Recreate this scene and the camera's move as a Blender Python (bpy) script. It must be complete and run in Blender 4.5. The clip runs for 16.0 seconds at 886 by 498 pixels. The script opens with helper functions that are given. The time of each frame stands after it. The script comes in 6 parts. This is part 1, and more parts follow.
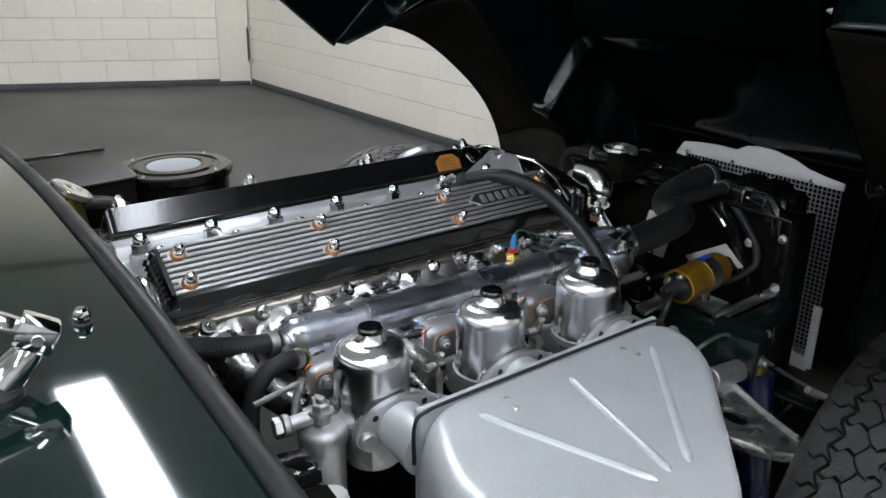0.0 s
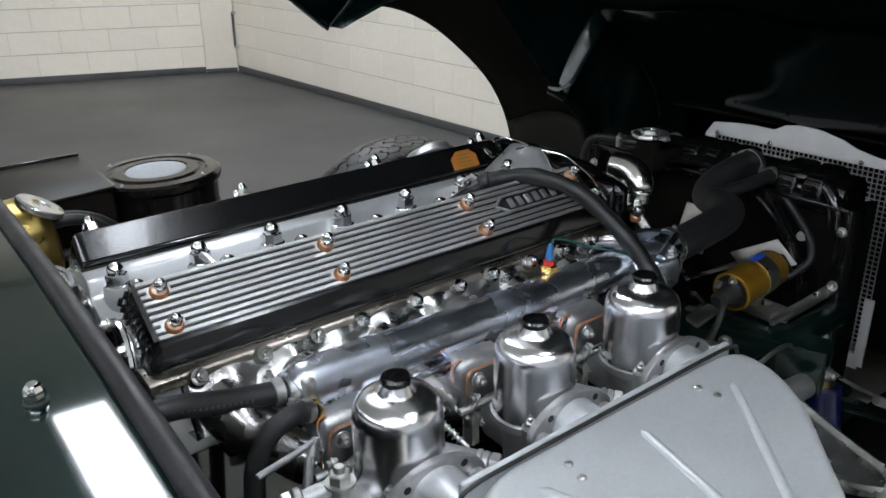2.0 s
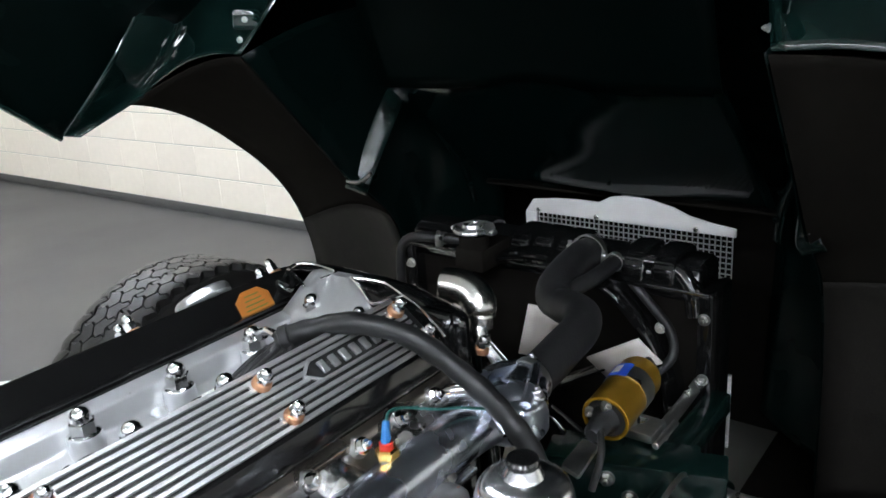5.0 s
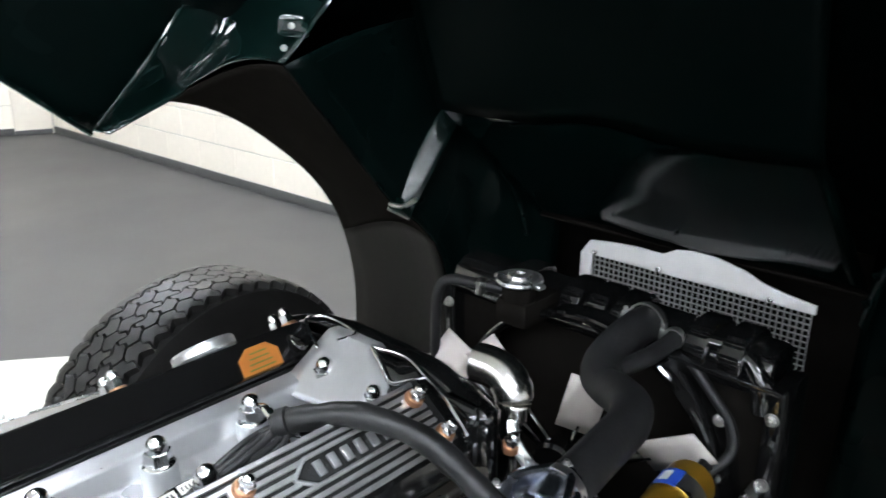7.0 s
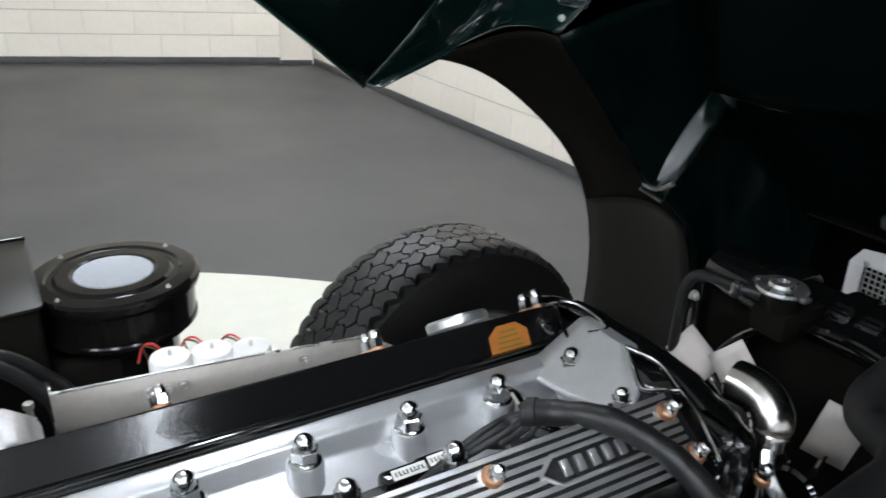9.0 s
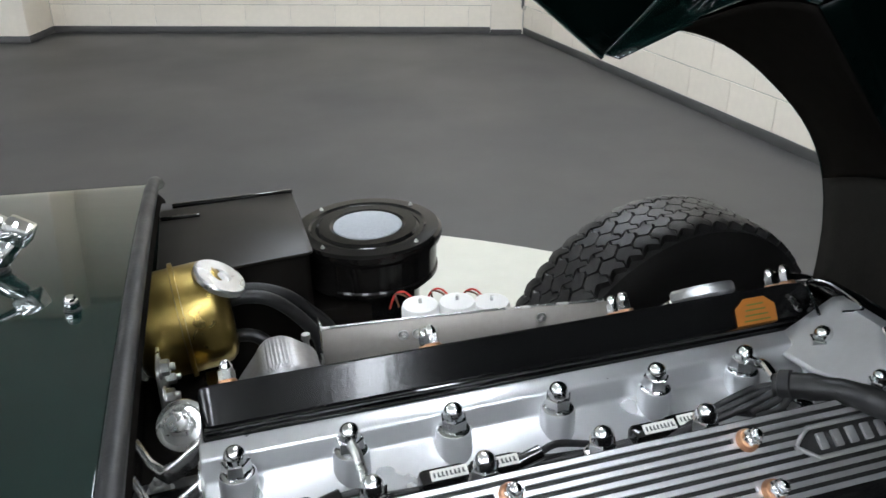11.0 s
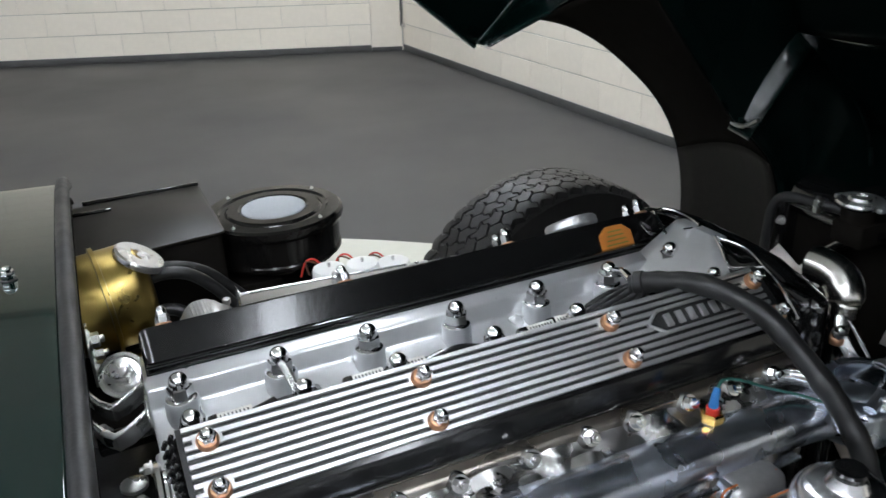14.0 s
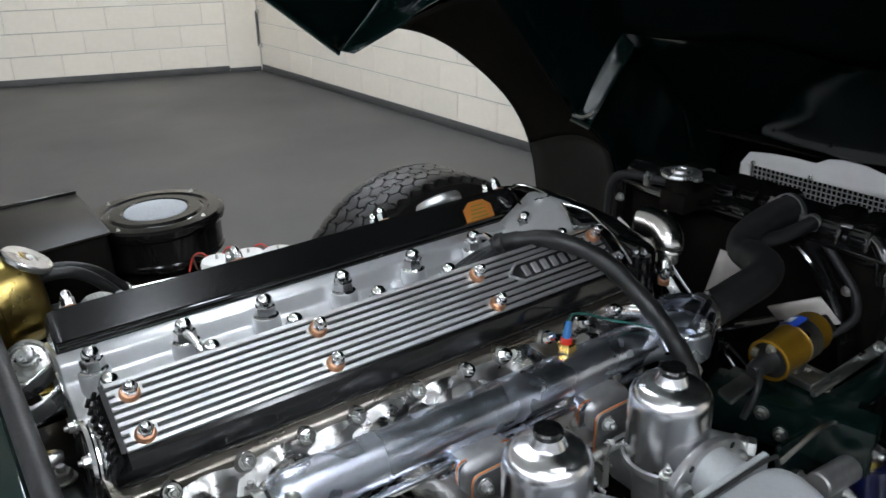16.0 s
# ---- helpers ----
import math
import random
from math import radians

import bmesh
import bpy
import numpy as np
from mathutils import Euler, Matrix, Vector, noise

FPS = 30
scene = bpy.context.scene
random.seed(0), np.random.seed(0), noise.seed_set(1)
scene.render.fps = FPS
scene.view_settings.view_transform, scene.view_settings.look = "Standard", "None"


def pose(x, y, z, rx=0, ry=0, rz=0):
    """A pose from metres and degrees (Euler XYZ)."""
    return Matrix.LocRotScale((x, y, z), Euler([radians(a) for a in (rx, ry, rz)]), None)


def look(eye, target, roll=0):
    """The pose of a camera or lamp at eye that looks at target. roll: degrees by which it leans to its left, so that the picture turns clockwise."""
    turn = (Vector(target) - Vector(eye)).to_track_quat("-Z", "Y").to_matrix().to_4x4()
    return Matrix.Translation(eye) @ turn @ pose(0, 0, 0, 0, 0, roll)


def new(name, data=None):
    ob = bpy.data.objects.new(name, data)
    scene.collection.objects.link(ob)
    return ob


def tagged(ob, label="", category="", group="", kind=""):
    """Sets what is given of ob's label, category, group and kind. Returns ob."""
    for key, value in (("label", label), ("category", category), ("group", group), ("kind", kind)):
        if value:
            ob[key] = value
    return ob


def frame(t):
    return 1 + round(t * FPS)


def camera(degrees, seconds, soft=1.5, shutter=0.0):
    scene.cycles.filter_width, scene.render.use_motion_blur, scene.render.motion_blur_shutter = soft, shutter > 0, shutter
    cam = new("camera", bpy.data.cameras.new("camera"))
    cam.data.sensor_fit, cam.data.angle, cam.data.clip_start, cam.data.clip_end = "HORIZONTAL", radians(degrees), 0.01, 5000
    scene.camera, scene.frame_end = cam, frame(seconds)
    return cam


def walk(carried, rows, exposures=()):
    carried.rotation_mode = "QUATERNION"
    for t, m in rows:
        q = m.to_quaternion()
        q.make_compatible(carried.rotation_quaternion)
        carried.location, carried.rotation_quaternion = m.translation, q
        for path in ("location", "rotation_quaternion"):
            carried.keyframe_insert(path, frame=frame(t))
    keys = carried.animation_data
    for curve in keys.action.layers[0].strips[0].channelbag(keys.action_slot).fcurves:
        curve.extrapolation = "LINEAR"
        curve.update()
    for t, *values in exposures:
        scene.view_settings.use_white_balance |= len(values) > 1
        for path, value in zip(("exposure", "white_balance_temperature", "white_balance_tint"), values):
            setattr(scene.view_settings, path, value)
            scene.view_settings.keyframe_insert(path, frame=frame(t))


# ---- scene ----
cam = camera(57.9, 16.0, shutter=0.5)
METRES, EYE, TILT, LEAN, TURN = 1.1, 1.3, -20.0, 0.0, 0.0
PATH = [
    (0, (-0.602, -1.061, 1.133), (0.514, 0.449, 0.444), 1.7),
    (0.5, (-0.58, -1.029, 1.131), (0.521, 0.486, 0.429), 1.4),
    (1, (-0.556, -0.99, 1.129), (0.53, 0.527, 0.409), 0.8),
    (1.5, (-0.543, -0.947, 1.124), (0.547, 0.562, 0.394), 0.4),
    (2, (-0.531, -0.896, 1.12), (0.585, 0.591, 0.383), -0.2),
    (2.5, (-0.519, -0.85, 1.117), (0.646, 0.602, 0.385), -0.7),
    (3, (-0.502, -0.804, 1.116), (0.737, 0.594, 0.4), -1.4),
    (3.5, (-0.477, -0.767, 1.117), (0.838, 0.575, 0.432), -2.1),
    (4, (-0.437, -0.731, 1.114), (0.96, 0.552, 0.477), -3.1),
    (4.5, (-0.379, -0.695, 1.114), (1.085, 0.525, 0.507), -3.6),
    (4.7, (-0.355, -0.685, 1.116), (1.131, 0.513, 0.517), -3.6),
    (6.8, (-0.19, -0.595, 1.17), (1.24, 0.656, 0.545), 0.5),
    (7, (-0.188, -0.587, 1.176), (1.206, 0.698, 0.538), 1.1),
    (7.5, (-0.185, -0.568, 1.188), (1.108, 0.802, 0.516), 2.0),
    (8, (-0.186, -0.548, 1.196), (0.995, 0.9, 0.485), 2.8),
    (8.5, (-0.192, -0.535, 1.199), (0.883, 0.98, 0.459), 2.9),
    (9, (-0.212, -0.529, 1.209), (0.745, 1.047, 0.435), 3.0),
    (9.5, (-0.234, -0.528, 1.216), (0.604, 1.101, 0.415), 2.8),
    (10, (-0.262, -0.53, 1.225), (0.44, 1.149, 0.396), 2.1),
    (12.3, (-0.319, -0.598, 1.204), (0.135, 1.152, 0.349), -0.6),
    (12.5, (-0.322, -0.609, 1.202), (0.161, 1.135, 0.35), -0.7),
    (13, (-0.33, -0.638, 1.199), (0.245, 1.084, 0.36), -0.8),
    (13.5, (-0.341, -0.665, 1.196), (0.328, 1.031, 0.373), -0.8),
    (14, (-0.356, -0.694, 1.191), (0.409, 0.971, 0.388), -0.9),
    (14.5, (-0.374, -0.722, 1.188), (0.474, 0.909, 0.398), -1.0),
    (15, (-0.393, -0.752, 1.185), (0.531, 0.841, 0.405), -1.0),
    (15.5, (-0.414, -0.779, 1.182), (0.578, 0.778, 0.412), -0.9),
    (16, (-0.434, -0.808, 1.183), (0.62, 0.711, 0.421), -0.7),
]
EXPOSURES = [(0.0, -0.33), (3.0, -0.26), (4.5, 0.22), (7.0, 0.72), (8.5, 0.26), (10.0, -0.02), (12.5, -0.20), (14.5, -0.26), (16.0, -0.28)]
walk(cam, [(t, look(eye, target, roll)) for t, eye, target, roll in PATH], EXPOSURES)

# ---- light ----
world = bpy.data.worlds.new("world")
scene.world = world
world.use_nodes = True
world.node_tree.nodes["Background"].inputs[0].default_value = (0.80, 0.86, 0.95, 1)
world.node_tree.nodes["Background"].inputs[1].default_value = 0.05
scene.view_settings.exposure = 0.0
LAMP = 34.0          # emission of the ceiling panels
# First panel mirrors in the scuttle; the rest are unseen, added to brighten.
LIGHTS = [(0.25, 2.30), (1.55, 4.3), (1.55, 2.1), (-4.9, 4.6), (-4.9, 2.1), (-4.9, 0.2), (-6.5, 2.1), (-6.5, 0.2), (-6.5, -1.9), (-6.5, -4.2)] + [(x, y) for x in (0.36, -1.35, -3.1, -4.9) for y in (-1.9, -4.2)]


# ---- materials ----
def mat(name, colour, rough=0.5, metal=0.0, spread=0.12, scale=40.0, bump=0.0, bump_scale=300.0, coat=0.0, rough_spread=0.08, big=3.0, random_spread=0.0, spec=0.5):
    """Principled surface whose colour and roughness vary at two scales, with a fine relief."""
    m = bpy.data.materials.new(name)
    m.use_nodes = True
    nt = m.node_tree
    b = nt.nodes["Principled BSDF"]
    co = nt.nodes.new("ShaderNodeTexCoord")
    fine, wide = nt.nodes.new("ShaderNodeTexNoise"), nt.nodes.new("ShaderNodeTexNoise")
    for n, s, d in ((fine, scale, 6), (wide, big, 3)):
        n.inputs["Scale"].default_value, n.inputs["Detail"].default_value = s, d
        nt.links.new(co.outputs["Object"], n.inputs["Vector"])
    add = nt.nodes.new("ShaderNodeMath")
    add.operation = "ADD"
    nt.links.new(fine.outputs["Fac"], add.inputs[0])
    nt.links.new(wide.outputs["Fac"], add.inputs[1])
    span = nt.nodes.new("ShaderNodeMapRange")
    span.inputs["From Min"].default_value, span.inputs["From Max"].default_value = 0.6, 1.4
    span.inputs["To Min"].default_value, span.inputs["To Max"].default_value = 1 - spread, 1 + spread
    nt.links.new(add.outputs[0], span.inputs["Value"])
    value = span.outputs["Result"]
    if random_spread:
        info, r2, mul = nt.nodes.new("ShaderNodeObjectInfo"), nt.nodes.new("ShaderNodeMapRange"), nt.nodes.new("ShaderNodeMath")
        r2.inputs["To Min"].default_value, r2.inputs["To Max"].default_value = 1 - random_spread, 1 + random_spread
        mul.operation = "MULTIPLY"
        nt.links.new(info.outputs["Random"], r2.inputs["Value"])
        nt.links.new(r2.outputs["Result"], mul.inputs[0])
        nt.links.new(value, mul.inputs[1])
        value = mul.outputs[0]
    tint = nt.nodes.new("ShaderNodeVectorMath")
    tint.operation = "SCALE"
    tint.inputs[0].default_value = colour
    nt.links.new(value, tint.inputs["Scale"])
    nt.links.new(tint.outputs[0], b.inputs["Base Color"])
    rr = nt.nodes.new("ShaderNodeMapRange")
    rr.inputs["From Min"].default_value, rr.inputs["From Max"].default_value = 0.3, 0.7
    rr.inputs["To Min"].default_value, rr.inputs["To Max"].default_value = max(0.02, rough - rough_spread), min(1, rough + rough_spread)
    nt.links.new(wide.outputs["Fac"], rr.inputs["Value"])
    nt.links.new(rr.outputs["Result"], b.inputs["Roughness"])
    b.inputs["Metallic"].default_value = metal
    b.inputs["Coat Weight"].default_value = coat
    b.inputs["Specular IOR Level"].default_value = spec
    b.inputs["Coat Roughness"].default_value = 0.03
    if bump:
        bn, bt = nt.nodes.new("ShaderNodeBump"), nt.nodes.new("ShaderNodeTexNoise")
        bt.inputs["Scale"].default_value, bt.inputs["Detail"].default_value = bump_scale, 5
        nt.links.new(co.outputs["Object"], bt.inputs["Vector"])
        nt.links.new(bt.outputs["Fac"], bn.inputs["Height"])
        bn.inputs["Strength"].default_value, bn.inputs["Distance"].default_value = bump, 0.002
        nt.links.new(bn.outputs["Normal"], b.inputs["Normal"])
    return m


def glow(name, colour, strength):
    m = bpy.data.materials.new(name)
    m.use_nodes = True
    b = m.node_tree.nodes["Principled BSDF"]
    b.inputs["Base Color"].default_value = (0.8, 0.8, 0.8, 1)
    b.inputs["Emission Color"].default_value = (*colour, 1)
    b.inputs["Emission Strength"].default_value = strength
    return m


CHROME = mat("chrome", (0.78, 0.78, 0.78), 0.05, 1.0, 0.04, rough_spread=0.02)
DULL = mat("dull grey casting", (0.24, 0.24, 0.24), 0.45, 0.8, 0.2, 120, 0.25, 400, big=20)
NUTM = mat("bright nickel", (0.76, 0.76, 0.76), 0.16, 1.0, 0.06, rough_spread=0.03)
POLISH = mat("polished aluminium", (0.64, 0.65, 0.67), 0.15, 1.0, 0.10, 60, 0.30, 75, rough_spread=0.07, big=14)
CASTPOL = mat("bright cast aluminium", (0.34, 0.335, 0.325), 0.27, 1.0, 0.16, 70, 0.20, 60, rough_spread=0.08, big=30)
RAIL = mat("worn polished aluminium", (0.62, 0.66, 0.74), 0.26, 1.0, 0.10, 70, 0.12, 90, rough_spread=0.06, big=16)
LEDGE = mat("oily machined aluminium", (0.36, 0.325, 0.28), 0.30, 0.95, 0.22, 30, 0.05, 200, rough_spread=0.1, big=14)
RIBM = mat("brushed rib aluminium", (0.66, 0.66, 0.665), 0.37, 0.9, 0.08, 120, 0.06, 500, rough_spread=0.05, big=20)
DASHPOT = mat("buffed aluminium", (0.78, 0.78, 0.795), 0.215, 1.0, 0.03, 50, 0.0, 500, rough_spread=0.02, big=12)
turn = DASHPOT.node_tree.nodes.new("ShaderNodeTangent")
turn.direction_type, turn.axis = "RADIAL", "Z"
DASHPOT.node_tree.links.new(turn.outputs[0], DASHPOT.node_tree.nodes["Principled BSDF"].inputs["Tangent"])
DASHPOT.node_tree.nodes["Principled BSDF"].inputs["Anisotropic"].default_value = 0.5
ELBOW = mat("bright plated elbow", (0.66, 0.64, 0.61), 0.21, 1.0, 0.08, 50, 0.05, 120, rough_spread=0.04, big=14)
CAPM = mat("dulled chrome", (0.55, 0.55, 0.54), 0.30, 0.9, 0.15, 60, rough_spread=0.08, big=20)
PLATED = mat("bright zinc plate", (0.80, 0.80, 0.78), 0.26, 0.9, 0.12, 60, 0.08, 300, big=20)
ZINC = mat("zinc plate", (0.55, 0.55, 0.53), 0.33, 1.0, 0.15, 90, 0.05, 500, big=25)
CAST = mat("cast aluminium", (0.46, 0.46, 0.46), 0.42, 0.85, 0.14, 120, 0.25, 500, big=20)
SILVER = mat("silver enamel", (0.62, 0.63, 0.64), 0.30, 0.65, 0.05, 90, 0.0, 60, coat=0.0, big=18, rough_spread=0.03)
HAMMER = mat("silver hammered paint", (0.60, 0.62, 0.635), 0.36, 0.45, 0.08, 260, 0.0, 160, coat=0.0, big=12, rough_spread=0.03)
BLACK = mat("black gloss enamel", (0.006, 0.006, 0.006), 0.06, 0.0, 0.2, 40, 0.03, 120, coat=0.6, rough_spread=0.04)
COVERM = mat("black satin gloss", (0.006, 0.006, 0.006), 0.14, 0.0, 0.2, 60, 0.05, 160, coat=0.15, rough_spread=0.05, spec=0.4)
CRACKLE = mat("black crackle", (0.012, 0.012, 0.012), 0.45, 0.0, 0.4, 300, 0.5, 500)
SATIN = mat("black satin paint", (0.0105, 0.0094, 0.0082), 0.6, 0.0, 0.2, 30, 0.05, 200, spec=0.0)
RUBBER = mat("black rubber", (0.015, 0.015, 0.0155), 0.48, 0.0, 0.35, 80, 0.2, 200, spec=0.4, big=14, rough_spread=0.12)
HOSE = mat("dark rubber hose", (0.012, 0.012, 0.012), 0.40, 0.0, 0.45, 60, 0.35, 110, spec=0.4, big=18, rough_spread=0.12)
TYRE = mat("tyre rubber", (0.0145, 0.0138, 0.0130), 0.42, 0.0, 0.40, 70, 0.45, 320, spec=0.42)
GREEN = mat("dark green paint", (0.0035, 0.0135, 0.0115), 0.05, 0.0, 0.06, 200, 0.0, coat=0.5, rough_spread=0.01)
GREENSAT = mat("dark green frame paint", (0.0028, 0.0100, 0.0085), 0.22, 0.0, 0.15, 60, 0.05, 200, coat=0.08)
COPPER = mat("copper", (0.58, 0.31, 0.18), 0.38, 1.0, 0.25, 200)
BRASS = mat("aged brass", (0.38, 0.28, 0.09), 0.33, 1.0, 0.40, 26, 0.03, 200, big=16, rough_spread=0.1)
NEWBRASS = mat("bright brass", (0.86, 0.56, 0.17), 0.20, 1.0, 0.1, 60, big=20)
GOLD = mat("gold lacquer", (0.62, 0.34, 0.03), 0.28, 0.75, 0.08, 60, coat=0.5)
WHITE = mat("white paint", (0.84, 0.83, 0.82), 0.38, 0.0, 0.05, 30, 0.04, 200)
FANW = mat("fan blade paint", (0.72, 0.66, 0.62), 0.4, 0.0, 0.06, 30)
PLASTIC = mat("white plastic", (0.80, 0.80, 0.77), 0.42, 0.0, 0.04, 30)
PRINT = mat("faded hose print", (0.055, 0.055, 0.055), 0.6)
LABEL = mat("printed label", (0.70, 0.69, 0.64), 0.5, 0.0, 0.06, 60)
INK = mat("black ink", (0.02, 0.02, 0.02), 0.5)
ORANGE = mat("orange gasket", (0.75, 0.20, 0.035), 0.55, 0.0, 0.1, 60)
TAGCOL = mat("orange tag", (0.46, 0.16, 0.025), 0.5, 0.0, 0.12, 60)
TAGINK = mat("green print", (0.14, 0.16, 0.03), 0.5)
BLUE = mat("blue sleeve", (0.02, 0.16, 0.42), 0.45, 0.0, 0.1, 60)
SHOCK = mat("blue shock paint", (0.004, 0.007, 0.048), 0.26, 0.0, 0.1, 40, coat=0.3)
BLUELAB = mat("blue label", (0.02, 0.07, 0.42), 0.4, 0.0, 0.05, 60)
REDPL = mat("red insulation", (0.55, 0.03, 0.02), 0.45)
BROWNW = mat("brown insulation", (0.10, 0.045, 0.02), 0.5)
GREENW = mat("green insulation", (0.008, 0.085, 0.07), 0.45)
UNDERSEAL = mat("brown black underseal", (0.013, 0.0118, 0.0105), 0.55, 0.0, 0.3, 60, 0.25, 180, spec=0.05)
BRUSHED = mat("brushed heat shield", (0.34, 0.315, 0.285), 0.50, 0.25, 0.08, 120, 0.05, 400)
HEATBOX = mat("brown black lacquer", (0.0165, 0.0142, 0.0105), 0.42, 0.0, 0.15, 30, 0.02, 150, spec=0.26)
DRUM = mat("black drum enamel", (0.007, 0.0065, 0.006), 0.15, 0.0, 0.2, 40, 0.03, 120, spec=0.30)
MESHW = mat("pale metal mesh", (0.36, 0.385, 0.41), 0.5, 0.3, 0.55, 420, 0.9, 700)
WIRE = mat("galvanised wire", (0.66, 0.66, 0.65), 0.4, 0.7, 0.1, 80)
FLOORM = mat("grey floor paint", (0.047, 0.0465, 0.046), 0.48, 0.0, 0.10, 9, 0.10, 60, rough_spread=0.10, big=0.7)
PALE = mat("pale turntable paint", (0.56, 0.56, 0.49), 0.5, 0.0, 0.06, 12, 0.06, 60, big=0.9)
SKIRT = mat("dark skirting paint", (0.075, 0.074, 0.072), 0.4, 0.0, 0.2, 14, 0.1, 60)
BLOCK = mat("cream painted block", (0.84, 0.775, 0.665), 0.62, 0.0, 0.045, 22, 0.35, 140, big=1.6, random_spread=0.025)
MORTAR = mat("painted mortar", (0.50, 0.475, 0.42), 0.75, 0.0, 0.12, 30, 0.4, 140)
CEIL = mat("white ceiling paint", (0.60, 0.60, 0.59), 0.7, 0.0, 0.04, 4, 0.05, 80)
PIPE = mat("painted steel pipe", (0.50, 0.47, 0.42), 0.45, 0.0, 0.15, 30)
# Copy of the body green for inside the bonnet, darkened to carry the shade.
GREENSHADE = mat("shaded green inner paint", (0.0013, 0.0048, 0.0043), 0.26, 0.0, 0.2, 14, 0.05, 30, coat=0.0, rough_spread=0.08, big=4, spec=0.10)
# Darker still: the gloom under the raised bonnet is put into this green.
GREENDEEPSHADE = mat("dull shaded green inner paint", (0.0006, 0.0021, 0.0019), 0.35, 0.0, 0.2, 14, 0.05, 30, rough_spread=0.08, big=4, spec=0.02)
# Glossier copy of the green, also darkened for shade.
GREENGLOSS = mat("glossy shaded green inner paint", (0.0012, 0.0044, 0.0040), 0.10, 0.0, 0.2, 14, 0.02, 30, rough_spread=0.04, big=4, spec=0.14)
DARK = mat("dark hole shade", (0.010, 0.010, 0.010), 0.7)
PANEL = glow("light panel", (0.90, 0.965, 1.06), LAMP)


# ---- mesh helpers ----
def lin(bm, geo):
    return [v for v in geo if isinstance(v, bmesh.types.BMVert)]


def box(bm, lo, hi, bevel=0.0, m=None, seg=2):
    """A box between two corners, with rounded edges."""
    c = [(a + b) / 2 for a, b in zip(lo, hi)]
    s = [abs(b - a) for a, b in zip(lo, hi)]
    r = bmesh.ops.create_cube(bm, size=1, matrix=Matrix.Translation(c) @ Matrix.Diagonal((*s, 1)))
    vs = r["verts"]
    if bevel:
        es = list({e for v in vs for e in v.link_edges})
        out = bmesh.ops.bevel(bm, geom=es, offset=min(bevel, min(s) * 0.45), segments=seg, affect="EDGES", profile=0.5)
        vs = list({v for f in out["faces"] for v in f.verts} | {v for v in vs if v.is_valid})
    if m is not None:
        bmesh.ops.transform(bm, matrix=m, verts=vs)
    return vs


def frame_to(p0, p1):
    d = Vector(p1) - Vector(p0)
    return Matrix.Translation(p0) @ d.to_track_quat("Z", "Y").to_matrix().to_4x4(), d.length


def lathe(bm, profile, m=None, n=24, phase=0.0):
    """Turns (radius, height) pairs round z; a radius of 0 closes the end."""
    m = m or Matrix()
    rings = []
    for r, h in profile:
        if r <= 1e-6:
            rings.append([bm.verts.new(m @ Vector((0, 0, h)))])
        else:
            rings.append([bm.verts.new(m @ Vector((r * math.cos(phase + 2 * math.pi * i / n), r * math.sin(phase + 2 * math.pi * i / n), h))) for i in range(n)])
    for a, b in zip(rings, rings[1:]):
        for i in range(n):
            j = (i + 1) % n
            if len(a) == 1 and len(b) == 1:
                continue
            if len(a) == 1:
                bm.faces.new((a[0], b[j], b[i])[::-1])
            elif len(b) == 1:
                bm.faces.new((a[i], a[j], b[0]))
            else:
                bm.faces.new((a[i], a[j], b[j], b[i]))
    for ring, flip in ((rings[0], True), (rings[-1], False)):
        if len(ring) > 2 and profile[0] != profile[-1]:
            bm.faces.new(ring[::-1] if flip else ring)


def rod(bm, p0, p1, r, n=16, r1=None, edge=0.0):
    """A round bar between two points, with softened ends."""
    m, l = frame_to(p0, p1)
    r1 = r if r1 is None else r1
    e = edge or min(r, r1) * 0.12
    lathe(bm, [(0, 0), (r - e, 0), (r, e), (r1, l - e), (r1 - e, l), (0, l)], m, n)


def smooth_path(pts, steps=8):
    """A Catmull-Rom line through the points."""
    P = [Vector(p) for p in pts]
    P = [2 * P[0] - P[1]] + P + [2 * P[-1] - P[-2]]
    out = []
    for i in range(1, len(P) - 2):
        a, b, c, d = P[i - 1:i + 3]
        for k in range(steps):
            t = k / steps
            out.append(0.5 * (2 * b + (c - a) * t + (2 * a - 5 * b + 4 * c - d) * t * t + (3 * b - a - 3 * c + d) * t ** 3))
    out.append(P[-2])
    return out


def tube(bm, pts, r, n=14, steps=8, wave=0.0, caps=True, flat=1.0):
    """A pipe along a smooth line; r is a number or a function of 0..1."""
    line = smooth_path(pts, steps) if steps else [Vector(p) for p in pts]
    t0 = (line[1] - line[0]).normalized()
    nrm = t0.orthogonal().normalized()
    rings = []
    for i, p in enumerate(line):
        t = (line[min(i + 1, len(line) - 1)] - line[max(i - 1, 0)]).normalized()
        nrm = (nrm - t * nrm.dot(t)).normalized()
        bi = t.cross(nrm)
        rad = r(i / (len(line) - 1)) if callable(r) else r
        rad *= 1 + (wave if i % 2 else 0)
        rings.append([bm.verts.new(p + rad * (math.cos(2 * math.pi * k / n) * nrm + flat * math.sin(2 * math.pi * k / n) * bi)) for k in range(n)])
    for a, b in zip(rings, rings[1:]):
        for k in range(n):
            bm.faces.new((a[k], a[(k + 1) % n], b[(k + 1) % n], b[k]))
    if caps:
        bm.faces.new(rings[0][::-1])
        bm.faces.new(rings[-1])


